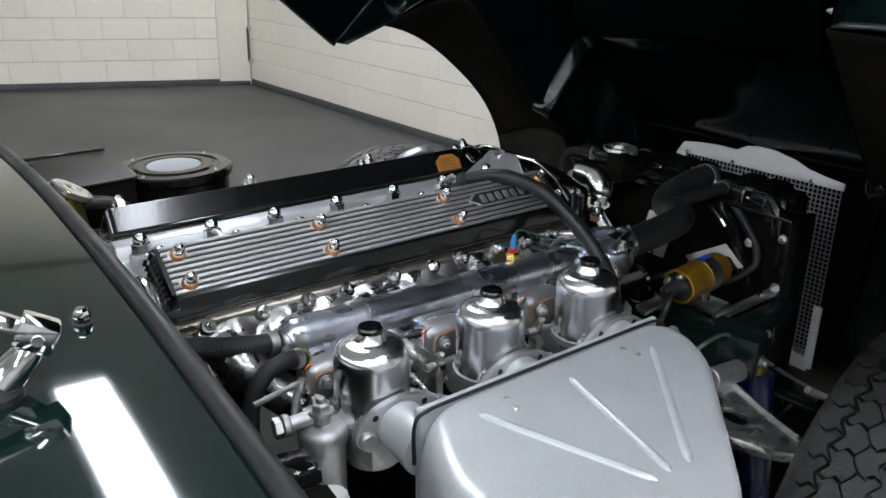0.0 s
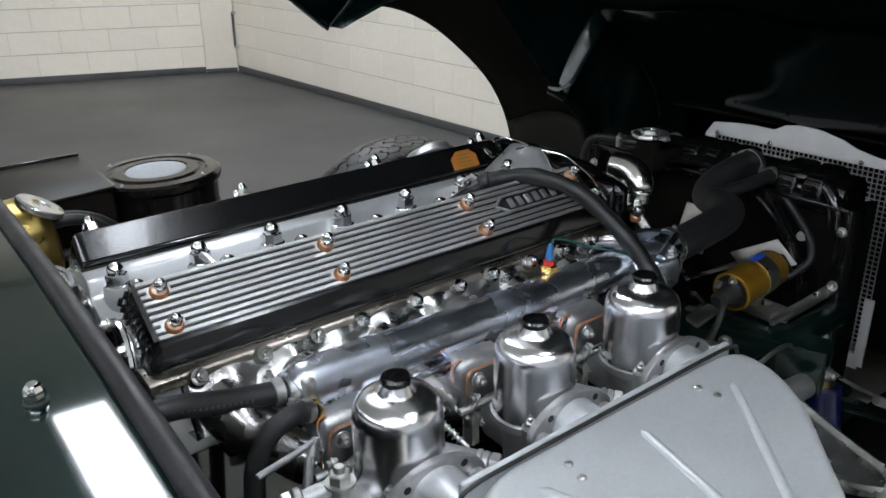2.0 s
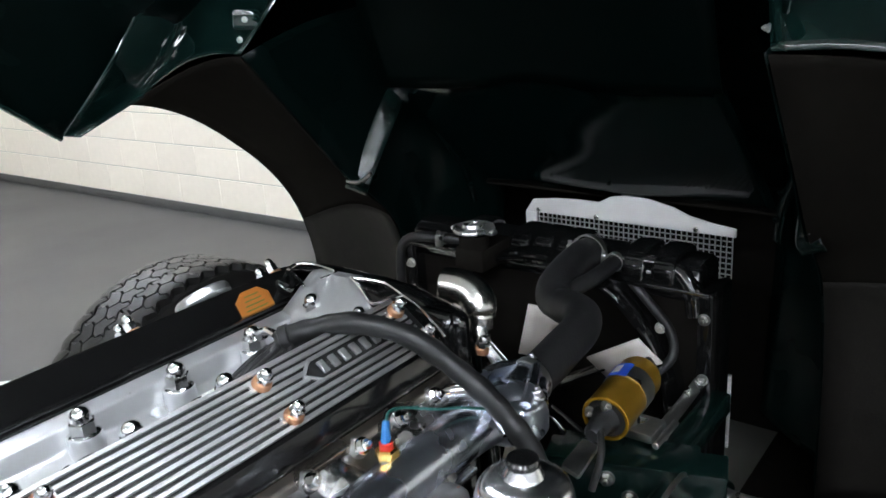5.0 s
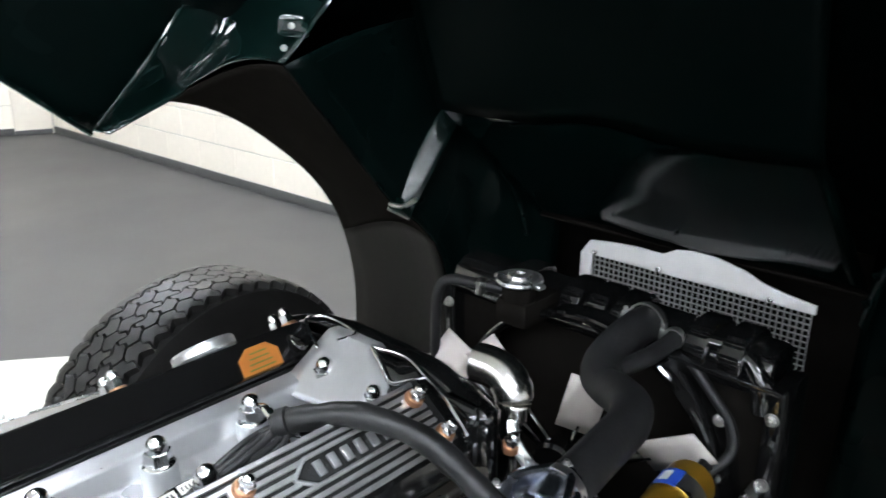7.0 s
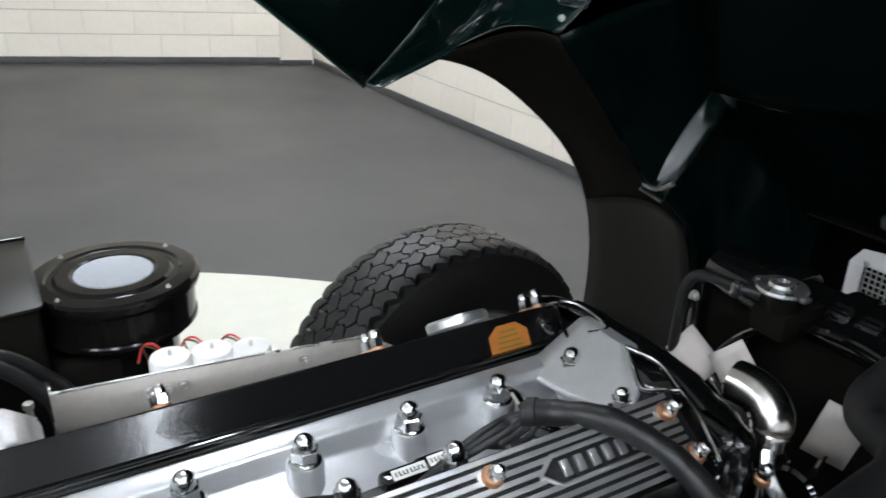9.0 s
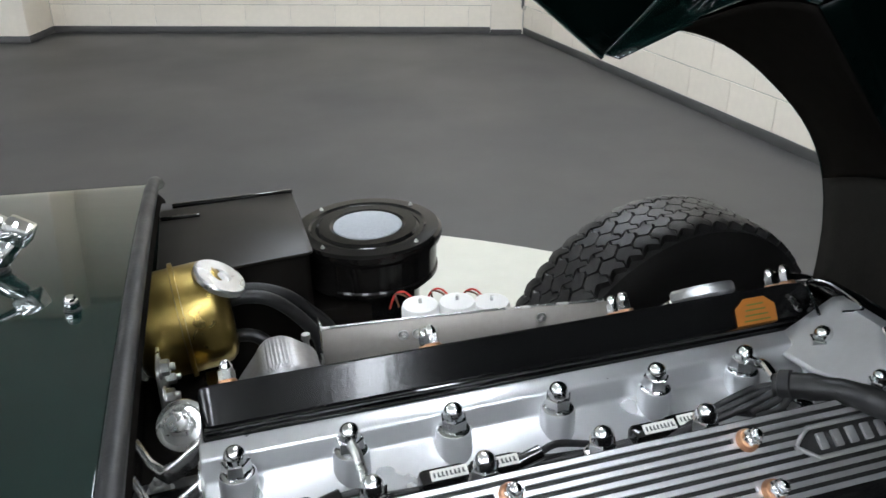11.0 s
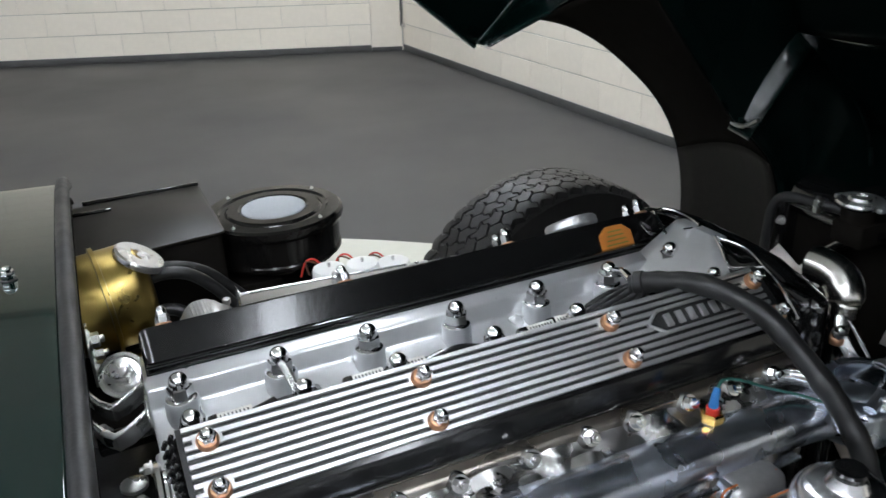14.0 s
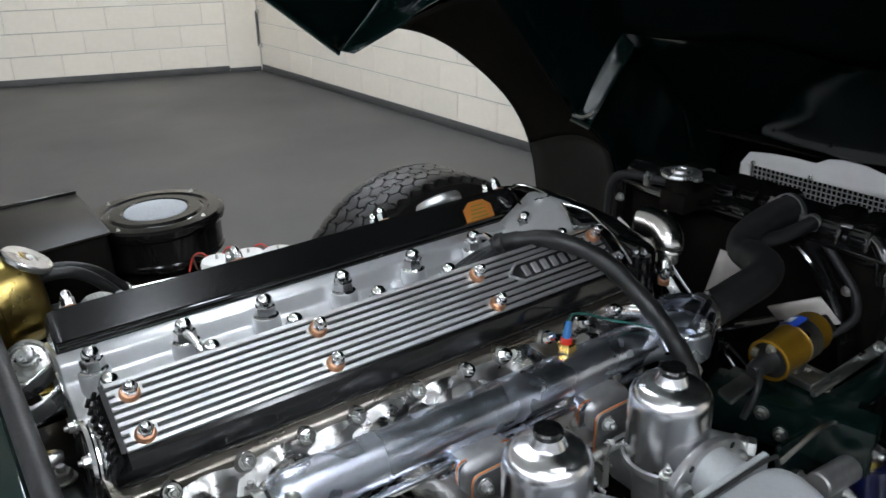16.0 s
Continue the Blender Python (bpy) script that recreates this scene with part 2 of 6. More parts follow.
def prism(bm, poly, lo, hi, m=None, bevel=0.0, seg=2):
    """A polygon (x, y) drawn out from lo to hi in z."""
    m = m or Matrix()
    f = bm.faces.new([bm.verts.new((x, y, lo)) for x, y in poly])
    ext = bmesh.ops.extrude_face_region(bm, geom=[f])
    top = lin(bm, ext["geom"])
    bmesh.ops.translate(bm, verts=top, vec=(0, 0, hi - lo))
    vs = list(f.verts) + top
    if bevel:
        es = list({e for v in vs for e in v.link_edges})
        out = bmesh.ops.bevel(bm, geom=es, offset=bevel, segments=seg, affect="EDGES", profile=0.5)
        vs = list({v for g in out["faces"] for v in g.verts} | {v for v in vs if v.is_valid})
        vs = list({v for v in vs} | {w for v in vs for f2 in v.link_faces for w in f2.verts})
    bmesh.ops.transform(bm, matrix=m, verts=vs)


def sheet(bm, rows, close=False):
    """A surface through rows of points."""
    V = [[bm.verts.new(p) for p in row] for row in rows]
    for a, b in zip(V, V[1:]):
        for i in range(len(a) - (0 if close else 1)):
            j = (i + 1) % len(a)
            bm.faces.new((a[i], a[j], b[j], b[i]))


def rounded(poly, r, n=5):
    """A polygon with its corners rounded; r is one radius or one for each corner."""
    out = []
    k = len(poly)
    for i in range(k):
        p, a, b = Vector(poly[i]), Vector(poly[i - 1]), Vector(poly[(i + 1) % k])
        rr = r[i] if isinstance(r, (list, tuple)) else r
        u, v = (a - p), (b - p)
        rr = min(rr, u.length * 0.49, v.length * 0.49)
        p0, p1 = p + u.normalized() * rr, p + v.normalized() * rr
        for j in range(n + 1):
            t = j / n
            out.append(tuple((1 - t) ** 2 * p0 + 2 * t * (1 - t) * p + t * t * p1))
    return out


def mesh_of(bm, material, sharp=0.6, weld=False):
    if weld:
        bmesh.ops.remove_doubles(bm, verts=bm.verts, dist=1e-5)
    bmesh.ops.recalc_face_normals(bm, faces=bm.faces)
    for f in bm.faces:
        f.smooth = True
    for e in bm.edges:
        if len(e.link_faces) == 2 and e.calc_face_angle(0) > sharp:
            e.smooth = False
    me = bpy.data.meshes.new(material.name)
    bm.to_mesh(me)
    bm.free()
    me.materials.append(material)
    return me


TH = radians(1.6)
CAR = Matrix.Translation((0, 0, 0.755)) @ Matrix.Rotation(-TH, 4, "Y") @ Matrix.Translation((0, 0, -0.755))


def thing(name, label, category, base=(0, 0, 0), group="", kind="", m=None):
    """An Empty at the base of a thing on the car; its parts are drawn in the car's own axes."""
    ob = new(name)
    ob.empty_display_size = 0.05
    ob.matrix_world = (CAR if m is None else m) @ Matrix.Translation(base)
    ob["base"] = list(base)
    return tagged(ob, label, category, group, kind)


def link(name, me, parent=None, label="", m=None):
    ob = new(name, me)
    if parent is not None:
        ob.parent = parent
        if parent.type == "EMPTY":
            ob.matrix_basis = Matrix.Translation([-c for c in parent["base"]]) @ (m or Matrix())
        elif m is not None:
            ob.matrix_basis = m
    elif m is not None:
        ob.matrix_world = m
    if label:
        ob["label"] = label
    return ob


def part(name, bm, material, parent, label="", sharp=0.6, weld=False):
    return link(name, mesh_of(bm, material, sharp, weld), parent, label)


def B():
    return bmesh.new()


def at(p, up=(0, 0, 1)):
    """A pose at p whose z points along up."""
    return Matrix.Translation(p) @ Vector(up).to_track_quat("Z", "Y").to_matrix().to_4x4()


def nut_mesh(r, h, material=NUTM, foot=1.20):
    """An acorn nut: a hexagon, a flange and a domed end."""
    bm = B()
    lathe(bm, [(0, 0), (r * foot, 0), (r * foot, h * 0.05), (r * foot * 0.9, h * 0.08), (0, h * 0.08)], None, 24)
    lathe(bm, [(r * 1.10, h * 0.06), (r * 1.10, h * 0.50), (r * 0.95, h * 0.54), (0, h * 0.54)], None, 6)
    d = [(r * 0.88, h * 0.52)] + [(r * 0.88 * math.cos(a) ** 0.8, h * 0.60 + h * 0.40 * math.sin(a)) for a in (0, 0.25, 0.5, 0.75, 1.0, 1.2, 1.4)] + [(0, h)]
    lathe(bm, d, None, 18)
    return mesh_of(bm, material)


def bolt_mesh(r, h, material=ZINC):
    """A hexagon bolt head on a washer, with a stub of thread."""
    bm = B()
    lathe(bm, [(0, 0), (r * 1.35, 0), (r * 1.35, h * 0.18), (0, h * 0.18)], None, 18)
    lathe(bm, [(r, h * 0.18), (r, h * 0.75), (r * 0.85, h * 0.85), (0, h * 0.85)], None, 6)
    lathe(bm, [(r * 0.5, h * 0.8), (r * 0.5, h * 1.15), (r * 0.4, h * 1.25), (0, h * 1.25)], None, 12)
    return mesh_of(bm, material)


HEAD_NUT, COVER_NUT = nut_mesh(0.0122, 0.030, NUTM, 1.32), nut_mesh(0.0072, 0.0170, NUTM, 0.9)
bm = B()
lathe(bm, [(0, 0), (0.0105, 0), (0.0103, 0.0022), (0.0090, 0.0064), (0.0080, 0.0072), (0, 0.0072)], None, 24)
WASHER = mesh_of(bm, COPPER, 0.5)
BOLT_S, BOLT_M, BOLT_L = bolt_mesh(0.0055, 0.009), bolt_mesh(0.0068, 0.011), bolt_mesh(0.011, 0.016)
BOLT_P = bolt_mesh(0.0078, 0.013, CHROME)
BOLT_W = bolt_mesh(0.0040, 0.005, PLATED)
BOLT_D = bolt_mesh(0.0055, 0.008, GREENSHADE)


def clamp(parent, p, way, r, name="hose_clip"):
    """A worm-drive clip round a hose, with its screw housing."""
    bm = B()
    m = at(p, way)
    w = 0.011
    lathe(bm, [(r, -w / 2), (r + 0.0022, -w / 2), (r + 0.0022, w / 2), (r, w / 2), (r, -w / 2)], m, 24)
    box(bm, (r, -0.011, -0.006), (r + 0.009, 0.011, 0.006), 0.002, m)
    rod(bm, m @ Vector((r + 0.005, 0.011, 0)), m @ Vector((r + 0.005, 0.017, 0)), 0.0035, 8)
    return part(name, bm, ZINC, parent, "zinc-plated worm clip")


# ---- the room ----
def flat(name, lo, hi, material, label, bevel=0.0):
    bm = B()
    box(bm, lo, hi, bevel)
    return tagged(link(name, mesh_of(bm, material)), label, name.split("_")[0], "", "structure")


flat("floor", (-7.6, -6.3, -0.2), (3.4, 9.4, 0.0), FLOORM, "dark grey painted concrete garage floor")
bm = B()
lathe(bm, [(0, 0.0), (2.56, 0.0), (2.56, 0.002), (2.555, 0.004), (0, 0.004)], Matrix.Translation((-0.84, -0.16, 0)), 160)
tagged(link("turntable", mesh_of(bm, PALE)), "round pale cream painted turntable plate under the car", "turntable", "", "structure")
flat("ceiling", (-7.6, -6.3, 3.45), (3.4, 9.4, 3.6), CEIL, "plain white painted ceiling")

CORNER = Vector((2.285, 5.80, 0))
LEFT = Vector((-0.966, 0.2585, 0)).normalized()
RIGHT = Vector((0.0305, -1, 0)).normalized()
COURSE, LONG, JOINT = 0.1735, 0.366, 0.005


def wall_pose(p, way, inward):
    return Matrix(((way.x, inward.x, 0, p.x), (way.y, inward.y, 0, p.y), (0, 0, 1, 0), (0, 0, 0, 1)))


def wall(name, m, length, height, label):
    bm = B()
    box(bm, (0, -0.25, 0), (length, 0, height))
    return tagged(link(name, mesh_of(bm, MORTAR), None, "", m), label, "wall", "", "structure")


WL = wall_pose(CORNER, LEFT, Vector((-0.2585, -0.966, 0)).normalized())
WR = wall_pose(CORNER, RIGHT, Vector((-1, -0.0305, 0)).normalized())
wall_left = wall("wall_north", WL, 9.2, 3.45, "cream painted concrete block wall in running bond")
wall_right = wall("wall_east", WR, 11.6, 3.45, "cream painted concrete block wall beside the bonnet")
flat("wall_south", (-7.6, -6.3, 0), (3.4, -6.1, 3.45), CEIL, "plain white painted wall behind the camera")
flat("wall_west", (-7.6, -6.1, 0), (-7.4, 9.4, 3.45), CEIL, "plain white painted end wall")

# pillar in the corner, pier at the far end, skirtings, conduit
bm = B()
box(bm, (0.0, 0.0, 0.0), (0.275, 0.028, 3.45), 0.004, WL)
tagged(link("pillar", mesh_of(bm, BLOCK)), "smooth cream plastered pillar in the wall corner", "pillar", "", "structure")
bm = B()
box(bm, (3.86, 0.0, 0.05), (6.4, 0.46, 3.45), 0.004, WL)
tagged(link("wall_pier", mesh_of(bm, BLOCK)), "cream painted wall pier standing proud of the wall", "pier", "", "structure")
for nm, m, x0, x1, y, top in (("baseboard_north", WL, 0.275, 3.86, 0.014, 0.052), ("baseboard_pillar", WL, 0.014, 0.275, 0.036, 0.036), ("baseboard_east", WR, 0.014, 11.0, 0.014, 0.052), ("baseboard_pier", WL, 3.852, 6.4, 0.468, 0.05)):
    bm = B()
    box(bm, (x0, 0.001, 0.0), (x1, y, top), 0.004, m)
    tagged(link(nm, mesh_of(bm, SKIRT), None, ""), "dark grey painted skirting along the block wall", "baseboard", "", "structure")
cond = tagged(new("wall_conduit"), "thin cream painted conduit with saddles in the corner", "conduit")
cond.matrix_world = WR
cond["base"] = [0, 0, 0]
bm = B()
rod(bm, (0.030, 0.018, 0.05), (0.030, 0.018, 3.4), 0.006, 10)
part("pipe", bm, PIPE, cond)
for z in (0.21, 0.49, 0.9, 1.5):
    bm = B()
    box(bm, (0.008, 0.0, z - 0.016), (0.052, 0.03, z + 0.016), 0.005)
    part("saddle", bm, PIPE, cond)
bm = B()
rod(bm, (0.030, 0.026, 0.21), (0.030, 0.026, 0.49), 0.011, 10)
part("sleeve", bm, SKIRT, cond, "dark grey sleeve")


def ceiling_light(x, y, w=0.124, l=0.90):
    t = tagged(new("ceiling_light"), "long white recessed ceiling light panel, switched on; all but the first added unseen", "ceiling light", "ceiling light panels")
    t.matrix_world = Matrix.Translation((x, y, 3.45))
    t["base"] = [0, 0, 0]
    bm = B()
    for s in (-1, 1):
        box(bm, (s * (w + 0.016) - 0.015, -l - 0.03, -0.05), (s * (w + 0.016) + 0.015, l + 0.03, 0), 0.004)
        box(bm, (-w, s * (l + 0.015) - 0.015, -0.05), (w, s * (l + 0.015) + 0.015, 0), 0.004)
    part("frame", bm, WHITE, t)
    bm = B()
    box(bm, (-w + 0.001, -l + 0.002, -0.04), (w - 0.001, l - 0.002, -0.01), 0.003)
    part("diffuser", bm, PANEL, t, "glowing white diffuser")


for k, (cx, cy) in enumerate(LIGHTS):
    ceiling_light(cx, cy, *((0.14, 1.0) if k == 0 else ()))

# ---- bonnet, hinged open at the nose ----
Y0 = 0.02                     # the car's centre line
OPEN = radians(40)
TIP = Vector((0.405, 0.0, 0.90))
UF, UW = Vector((math.cos(OPEN), 0, -math.sin(OPEN))), Vector((math.sin(OPEN), 0, math.cos(OPEN)))


def bon(u, y, w):
    """A point of the bonnet: u ahead along the sill line, w up from it, as if it were shut."""
    p = TIP + UF * u + UW * w
    return Vector((p.x, Y0 + y, p.z))


def sill(u):
    """The lower edge of the wing, with its wheel arch."""
    if u <= 0:
        return 0.0
    a = 0.188 * (1 - (abs(u - 0.36) / (0.420 if u > 0.36 else 0.417)) ** 2.6)
    return max(-0.12, min(a, u * 1.44)) if u > 0.36 else max(0.0, min(a, u * 1.44))


def crown(u):
    return 0.50 - 0.02 * u - 0.075 * max(0, u - 0.3) ** 2.2


def half(u):
    return 0.785 - 0.10 * max(0, (u - 0.9) / 1.2) ** 2


bonnet = thing("bonnet", "dark green car bonnet hinged open at the nose", "bonnet", (1.9, Y0, 0.3))
us = sorted({round(-0.56 + i * 0.04, 3) for i in range(67)} | {0.0, 0.03, 0.06, 0.097, 0.74, 0.78, 0.82, 0.86})
bm = B()
rows = []
for u in us:
    row = []
    for i in range(-24, 25):
        a = abs(i) / 24 * math.pi / 2
        a = math.pi / 2 - a
        b, h, wb = half(u), crown(u), sill(u)
        bulge = 0.035 * math.exp(-((b * math.cos(a) ** 0.55) / 0.16) ** 4) if u < 1.2 else 0
        row.append(bon(u, math.copysign(b * math.cos(a) ** 0.55, i), wb + (h - wb) * math.sin(a) ** 0.8 + bulge))
    rows.append(row)
sheet(bm, rows)
skin = part("outer_skin", bm, GREENSHADE, bonnet)
sol = skin.modifiers.new("thickness", "SOLIDIFY")
sol.thickness, sol.offset = 0.003, 1
for s in (1, -1):
    # folded edge behind the arch
    bm = B()
    tube(bm, [bon(-0.5 + k * 0.1, s * 0.778, 0.004) for k in range(6)] + [bon(0.001, s * 0.778, 0.004)], 0.005, 8, 2)
    part("sill_flange", bm, GREEN, bonnet)
    bm = B()
    sheet(bm, [[bon(u, s * 0.782, w), bon(u + 0.01, s * 0.742, w + 0.006)] for u, w in [(0.006 + 0.026 * k, 0.012 + 0.045 * k) for k in range(10)]])
    fl = part("stiffener", bm, GREEN, bonnet)
    so = fl.modifiers.new("thickness", "SOLIDIFY")
    so.thickness = 0.003
    # liner of the wheel arch: from the arch edge inwards
    bm = B()
    rows = []
    inner = [Vector((0.575, 0, 1.03)), Vector((0.65, 0, 0.94)), Vector((0.72, 0, 0.855)), Vector((0.798, 0, 0.762)),
             Vector((0.86, 0, 0.71)), Vector((0.92, 0, 0.64)), Vector((0.96, 0, 0.52)), Vector((0.98, 0, 0.38)), Vector((0.99, 0, 0.22))]
    line = smooth_path(inner, 6)
    n = len(line)
    for k, p in enumerate(line):
        u = 0.095 + 0.90 * k / (n - 1)
        q = bon(u, s * 0.780, sill(u) + 0.002)
        r = Vector((p.x, Y0 + s * 0.432, p.z))
        rows.append([q.lerp(r, j / 8) + Vector((0.030, 0, 0.024)) * math.sin(math.pi * j / 8) for j in range(9)])
    cut = int(0.60 * n)
    low = rows[cut:]
    sheet(bm, rows[:cut + 1])
    ln = part("arch_liner", bm, SATIN, bonnet, "satin black wheel arch liner")
    so = ln.modifiers.new("thickness", "SOLIDIFY")
    so.thickness = 0.003
    bm = B()
    sheet(bm, [[p + Vector((-0.004, 0, 0.004)) for p in r] for r in low])
    sp = part("splash_panel", bm, UNDERSEAL, bonnet, "brown-black undersealed splash panel")
    so = sp.modifiers.new("thickness", "SOLIDIFY")
    so.thickness = 0.003
    # inner panel running forward from the liner
    bm = B()
    rows = []
    for k, p in enumerate(line):
        p0 = Vector((p.x, Y0 + s * 0.430, p.z))
        f = k / (n - 1)
        p1 = Vector((1.16 + 0.10 * (0.5 - f), Y0 + s * 0.30, 1.15 - 0.85 * f))
        rows.append([p0.lerp(p1, j / 12) + Vector((0, s * 0.05 * math.sin(math.pi * j / 12), 0.012 * math.sin(6.0 * j / 12))) for j in range(13)])
    sheet(bm, rows)
    ip = part("inner_panel", bm, GREENSHADE, bonnet)
    so = ip.modifiers.new("thickness", "SOLIDIFY")
    so.thickness = 0.003
    # closing panel of the wing behind the arch
    bm = B()
    low = [bon(0.004, s * 0.776, 0.006), bon(0.05, s * 0.776, 0.075), bon(0.097, s * 0.775, 0.143), Vector((0.578, Y0 + s * 0.70, 0.982)), Vector((0.582, Y0 + s * 0.60, 1.020)), Vector((0.582, Y0 + s * 0.51, 1.034)), Vector((0.577, Y0 + s * 0.434, 1.033))]
    low = smooth_path(low, 4)
    sheet(bm, [[p + UW * h + Vector((0, -s * 0.10 * h - s * 0.02 * math.sin(9 * h), 0)) for h in (0, 0.012, 0.05, 0.1, 0.16, 0.24, 0.34, 0.46)] for p in low])
    cp = part("closing_panel", bm, GREEN, bonnet)
    so = cp.modifiers.new("thickness", "SOLIDIFY")
    so.thickness = 0.003
    bm = B()
    prism(bm, rounded([(-0.022, -0.012), (0.026, -0.018), (0.028, 0.018), (-0.018, 0.020)], 0.008), 0, 0.003, at((0.60, Y0 + s * 0.438, 1.085), (-0.5, -0.75 * s, 0.1)), 0.001)
    lp = part("latch_plate", bm, GREEN, bonnet)
    link("bolt", BOLT_S, bonnet, "zinc bolt", at((0.594, Y0 + s * 0.430, 1.088), (-0.5, -0.75 * s, 0.1)) @ Matrix.Scale(0.7, 4))
    link("bolt", BOLT_S, bonnet, "zinc bolt", at((0.578, Y0 + s * 0.431, 1.056), (-0.5, -0.75 * s, 0.1)) @ Matrix.Scale(0.7, 4))
    bm = B()
    tube(bm, [Vector((0.966, Y0 + s * 0.404, 0.932)), Vector((1.01, Y0 + s * 0.372, 0.83)), Vector((1.05, Y0 + s * 0.335, 0.74)), Vector((1.065, Y0 + s * 0.32, 0.66))], 0.012, 10, 6, flat=0.6)
    part("seam_rib", bm, GREENSHADE, bonnet)
    # bright flange at the corner of the liner
    bm = B()
    sheet(bm, [[Vector((0.790 + 0.10 * k / 6, Y0 + s * (0.437 - 0.012 * math.sin(k / 6 * 3.1)), 0.768 - 0.022 * k / 6 - 0.010 * math.sin(k / 6 * 3.1) + d)) for d in (0, 0.012)] for k in range(7)])
    fg = part("bracket", bm, GREEN, bonnet)
    so = fg.modifiers.new("thickness", "SOLIDIFY")
    so.thickness = 0.004
    bm = B()
    nn = Vector((-0.65, -0.62 * s, 0.435)).normalized()
    axis = Vector((0.115, -0.02 * s, 0.17)).normalized()
    side = nn.cross(axis).normalized()
    p0 = Vector((0.818, Y0 + s * 0.424, 0.757))
    rows = []
    for d, lift in ((-0.022, -0.016), (-0.012, -0.004), (0.0, 0.0), (0.06, 0.0), (0.13, 0.0), (0.195, 0.0), (0.205, -0.006)):
        rows.append([p0 + axis * d + side * q + nn * (lift - 0.03 * abs(q / 0.024) ** 4 * 0.12) for q in (-0.024, -0.021, -0.014, 0.0, 0.014, 0.021, 0.024)])
    sheet(bm, rows)
    st = part("strut", bm, GREENSAT, bonnet)
    if s > 0:
        # pale metal rod draws the highlight on the strut's painted lower lip
        bm = B()
        tube(bm, [(0.801, Y0 + s * 0.440, 0.7585), (0.801, Y0 + s * 0.422, 0.7565), (0.801, Y0 + s * 0.400, 0.7610), (0.801, Y0 + s * 0.373, 0.7780)], 0.0045, 10, 4)
        part("strut_glint", bm, ZINC, bonnet, "pale rod drawn as the strut lip's highlight")
    so = st.modifiers.new("thickness", "SOLIDIFY")
    so.thickness = 0.003
    for p in ((0.985, 0.380, 0.905), (1.018, 0.358, 0.82), (1.045, 0.332, 0.75), (1.055, 0.322, 0.70)):
        link("bolt", BOLT_D, bonnet, "", at((p[0], Y0 + s * p[1], p[2]), (-0.5, -0.8 * s, 0.3)))

# floor panels of the nose, beside the radiator
for s in (-1, 1):
    bm = B()
    box(bm, (0.87, min(Y0 + s * 0.29, Y0 + s * 0.76), 0.150), (1.34, max(Y0 + s * 0.29, Y0 + s * 0.76), 0.158), 0.003)
    part("nose_floor", bm, SATIN, bonnet)
# glossy underside of the bonnet above the mouth, rising towards the engine
RISE = radians(41)
def under(d, j):
    """A point of the bonnet's underside, d up from the mouth; it steepens behind the mouth."""
    e = max(0, d - 0.40)
    return Vector((1.100 - (d - e) * math.cos(RISE) - e * 0.30 + 0.006 * math.sin(9 * d), Y0 + 0.31 * (j - 12) / 12, 0.698 + (d - e) * math.sin(RISE) + e * 0.95 + 0.010 * math.exp(-((j - 12) / 3.2) ** 2) * min(1, d / 0.2) + 0.003 * math.sin(7 * d + 0.4 * j)))


# upper_panel takes a near-black copy of the green, its shade in the colour
for nm, d0, d1, mt, off in (("centre_panel", 0.0, 0.43, GREENGLOSS, 0.0), ("upper_panel", 0.395, 0.80, GREENDEEPSHADE, 0.006)):
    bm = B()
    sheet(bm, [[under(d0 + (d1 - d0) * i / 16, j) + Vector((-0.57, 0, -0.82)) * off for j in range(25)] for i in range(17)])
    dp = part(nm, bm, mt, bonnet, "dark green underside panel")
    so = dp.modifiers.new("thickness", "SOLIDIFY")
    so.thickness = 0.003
bm = B()
tube(bm, [(1.100, Y0 - 0.31 + 0.062 * j, 0.697) for j in range(11)], 0.005, 8, 2)
part("panel_lip", bm, SATIN, bonnet)

# ---- scuttle ----
body = thing("car_body", "dark green gloss car scuttle with a black rubber edge seal", "car", (-0.8, Y0, 0.3))


def scut(x, y):
    """The height of the scuttle panel."""
    y = abs(y)
    z = 0.806 - 0.080 * y * y + 0.045 * (-0.41 - x)
    return z - 0.9 * max(0, y - 0.74) ** 1.7


bm = B()
ys = [-0.86 + 1.72 * i / 80 for i in range(81)]
sheet(bm, [[(x, Y0 + y, scut(x, y)) for y in ys] + [] for x in (-0.412, -0.416, -0.43, -0.465, -0.5, -0.54, -0.58, -0.62, -0.67, -0.72, -0.80)])
sc = part("scuttle_panel", bm, GREEN, body)
so = sc.modifiers.new("thickness", "SOLIDIFY")
so.thickness, so.offset = 0.004, -1
for s in (-1, 1):
    bm = B()
    sheet(bm, [[(x, Y0 + s * (0.86 + 0.03 * math.sin(k)), scut(x, 0.86) - 0.30 * k) for k in (0, 0.5, 1, 1.5, 2)] for x in (-0.41, -0.55, -0.68, -0.80)])
    sp = part("side_panel", bm, GREEN, body)
    so = sp.modifiers.new("thickness", "SOLIDIFY")
    so.thickness = 0.004
bm = B()
box(bm, (-0.45, Y0 - 0.74, 0.25), (-0.436, Y0 + 0.74, 0.72), 0.004)
part("bulkhead", bm, BLACK, body, "gloss black bulkhead")
bm = B()
box(bm, (-0.438, -0.66, 0.22), (-0.352, 0.52, 0.560), 0.01)
part("bulkhead_shelf", bm, SATIN, body, "satin black bulkhead shelf")
bm = B()
tube(bm, [(-0.402, Y0 + y, scut(-0.41, y) + 0.001) for y in ys], 0.0105, 12, 0, flat=1.0)
part("edge_seal", bm, RUBBER, body, "black rubber edge seal")
bm = B()
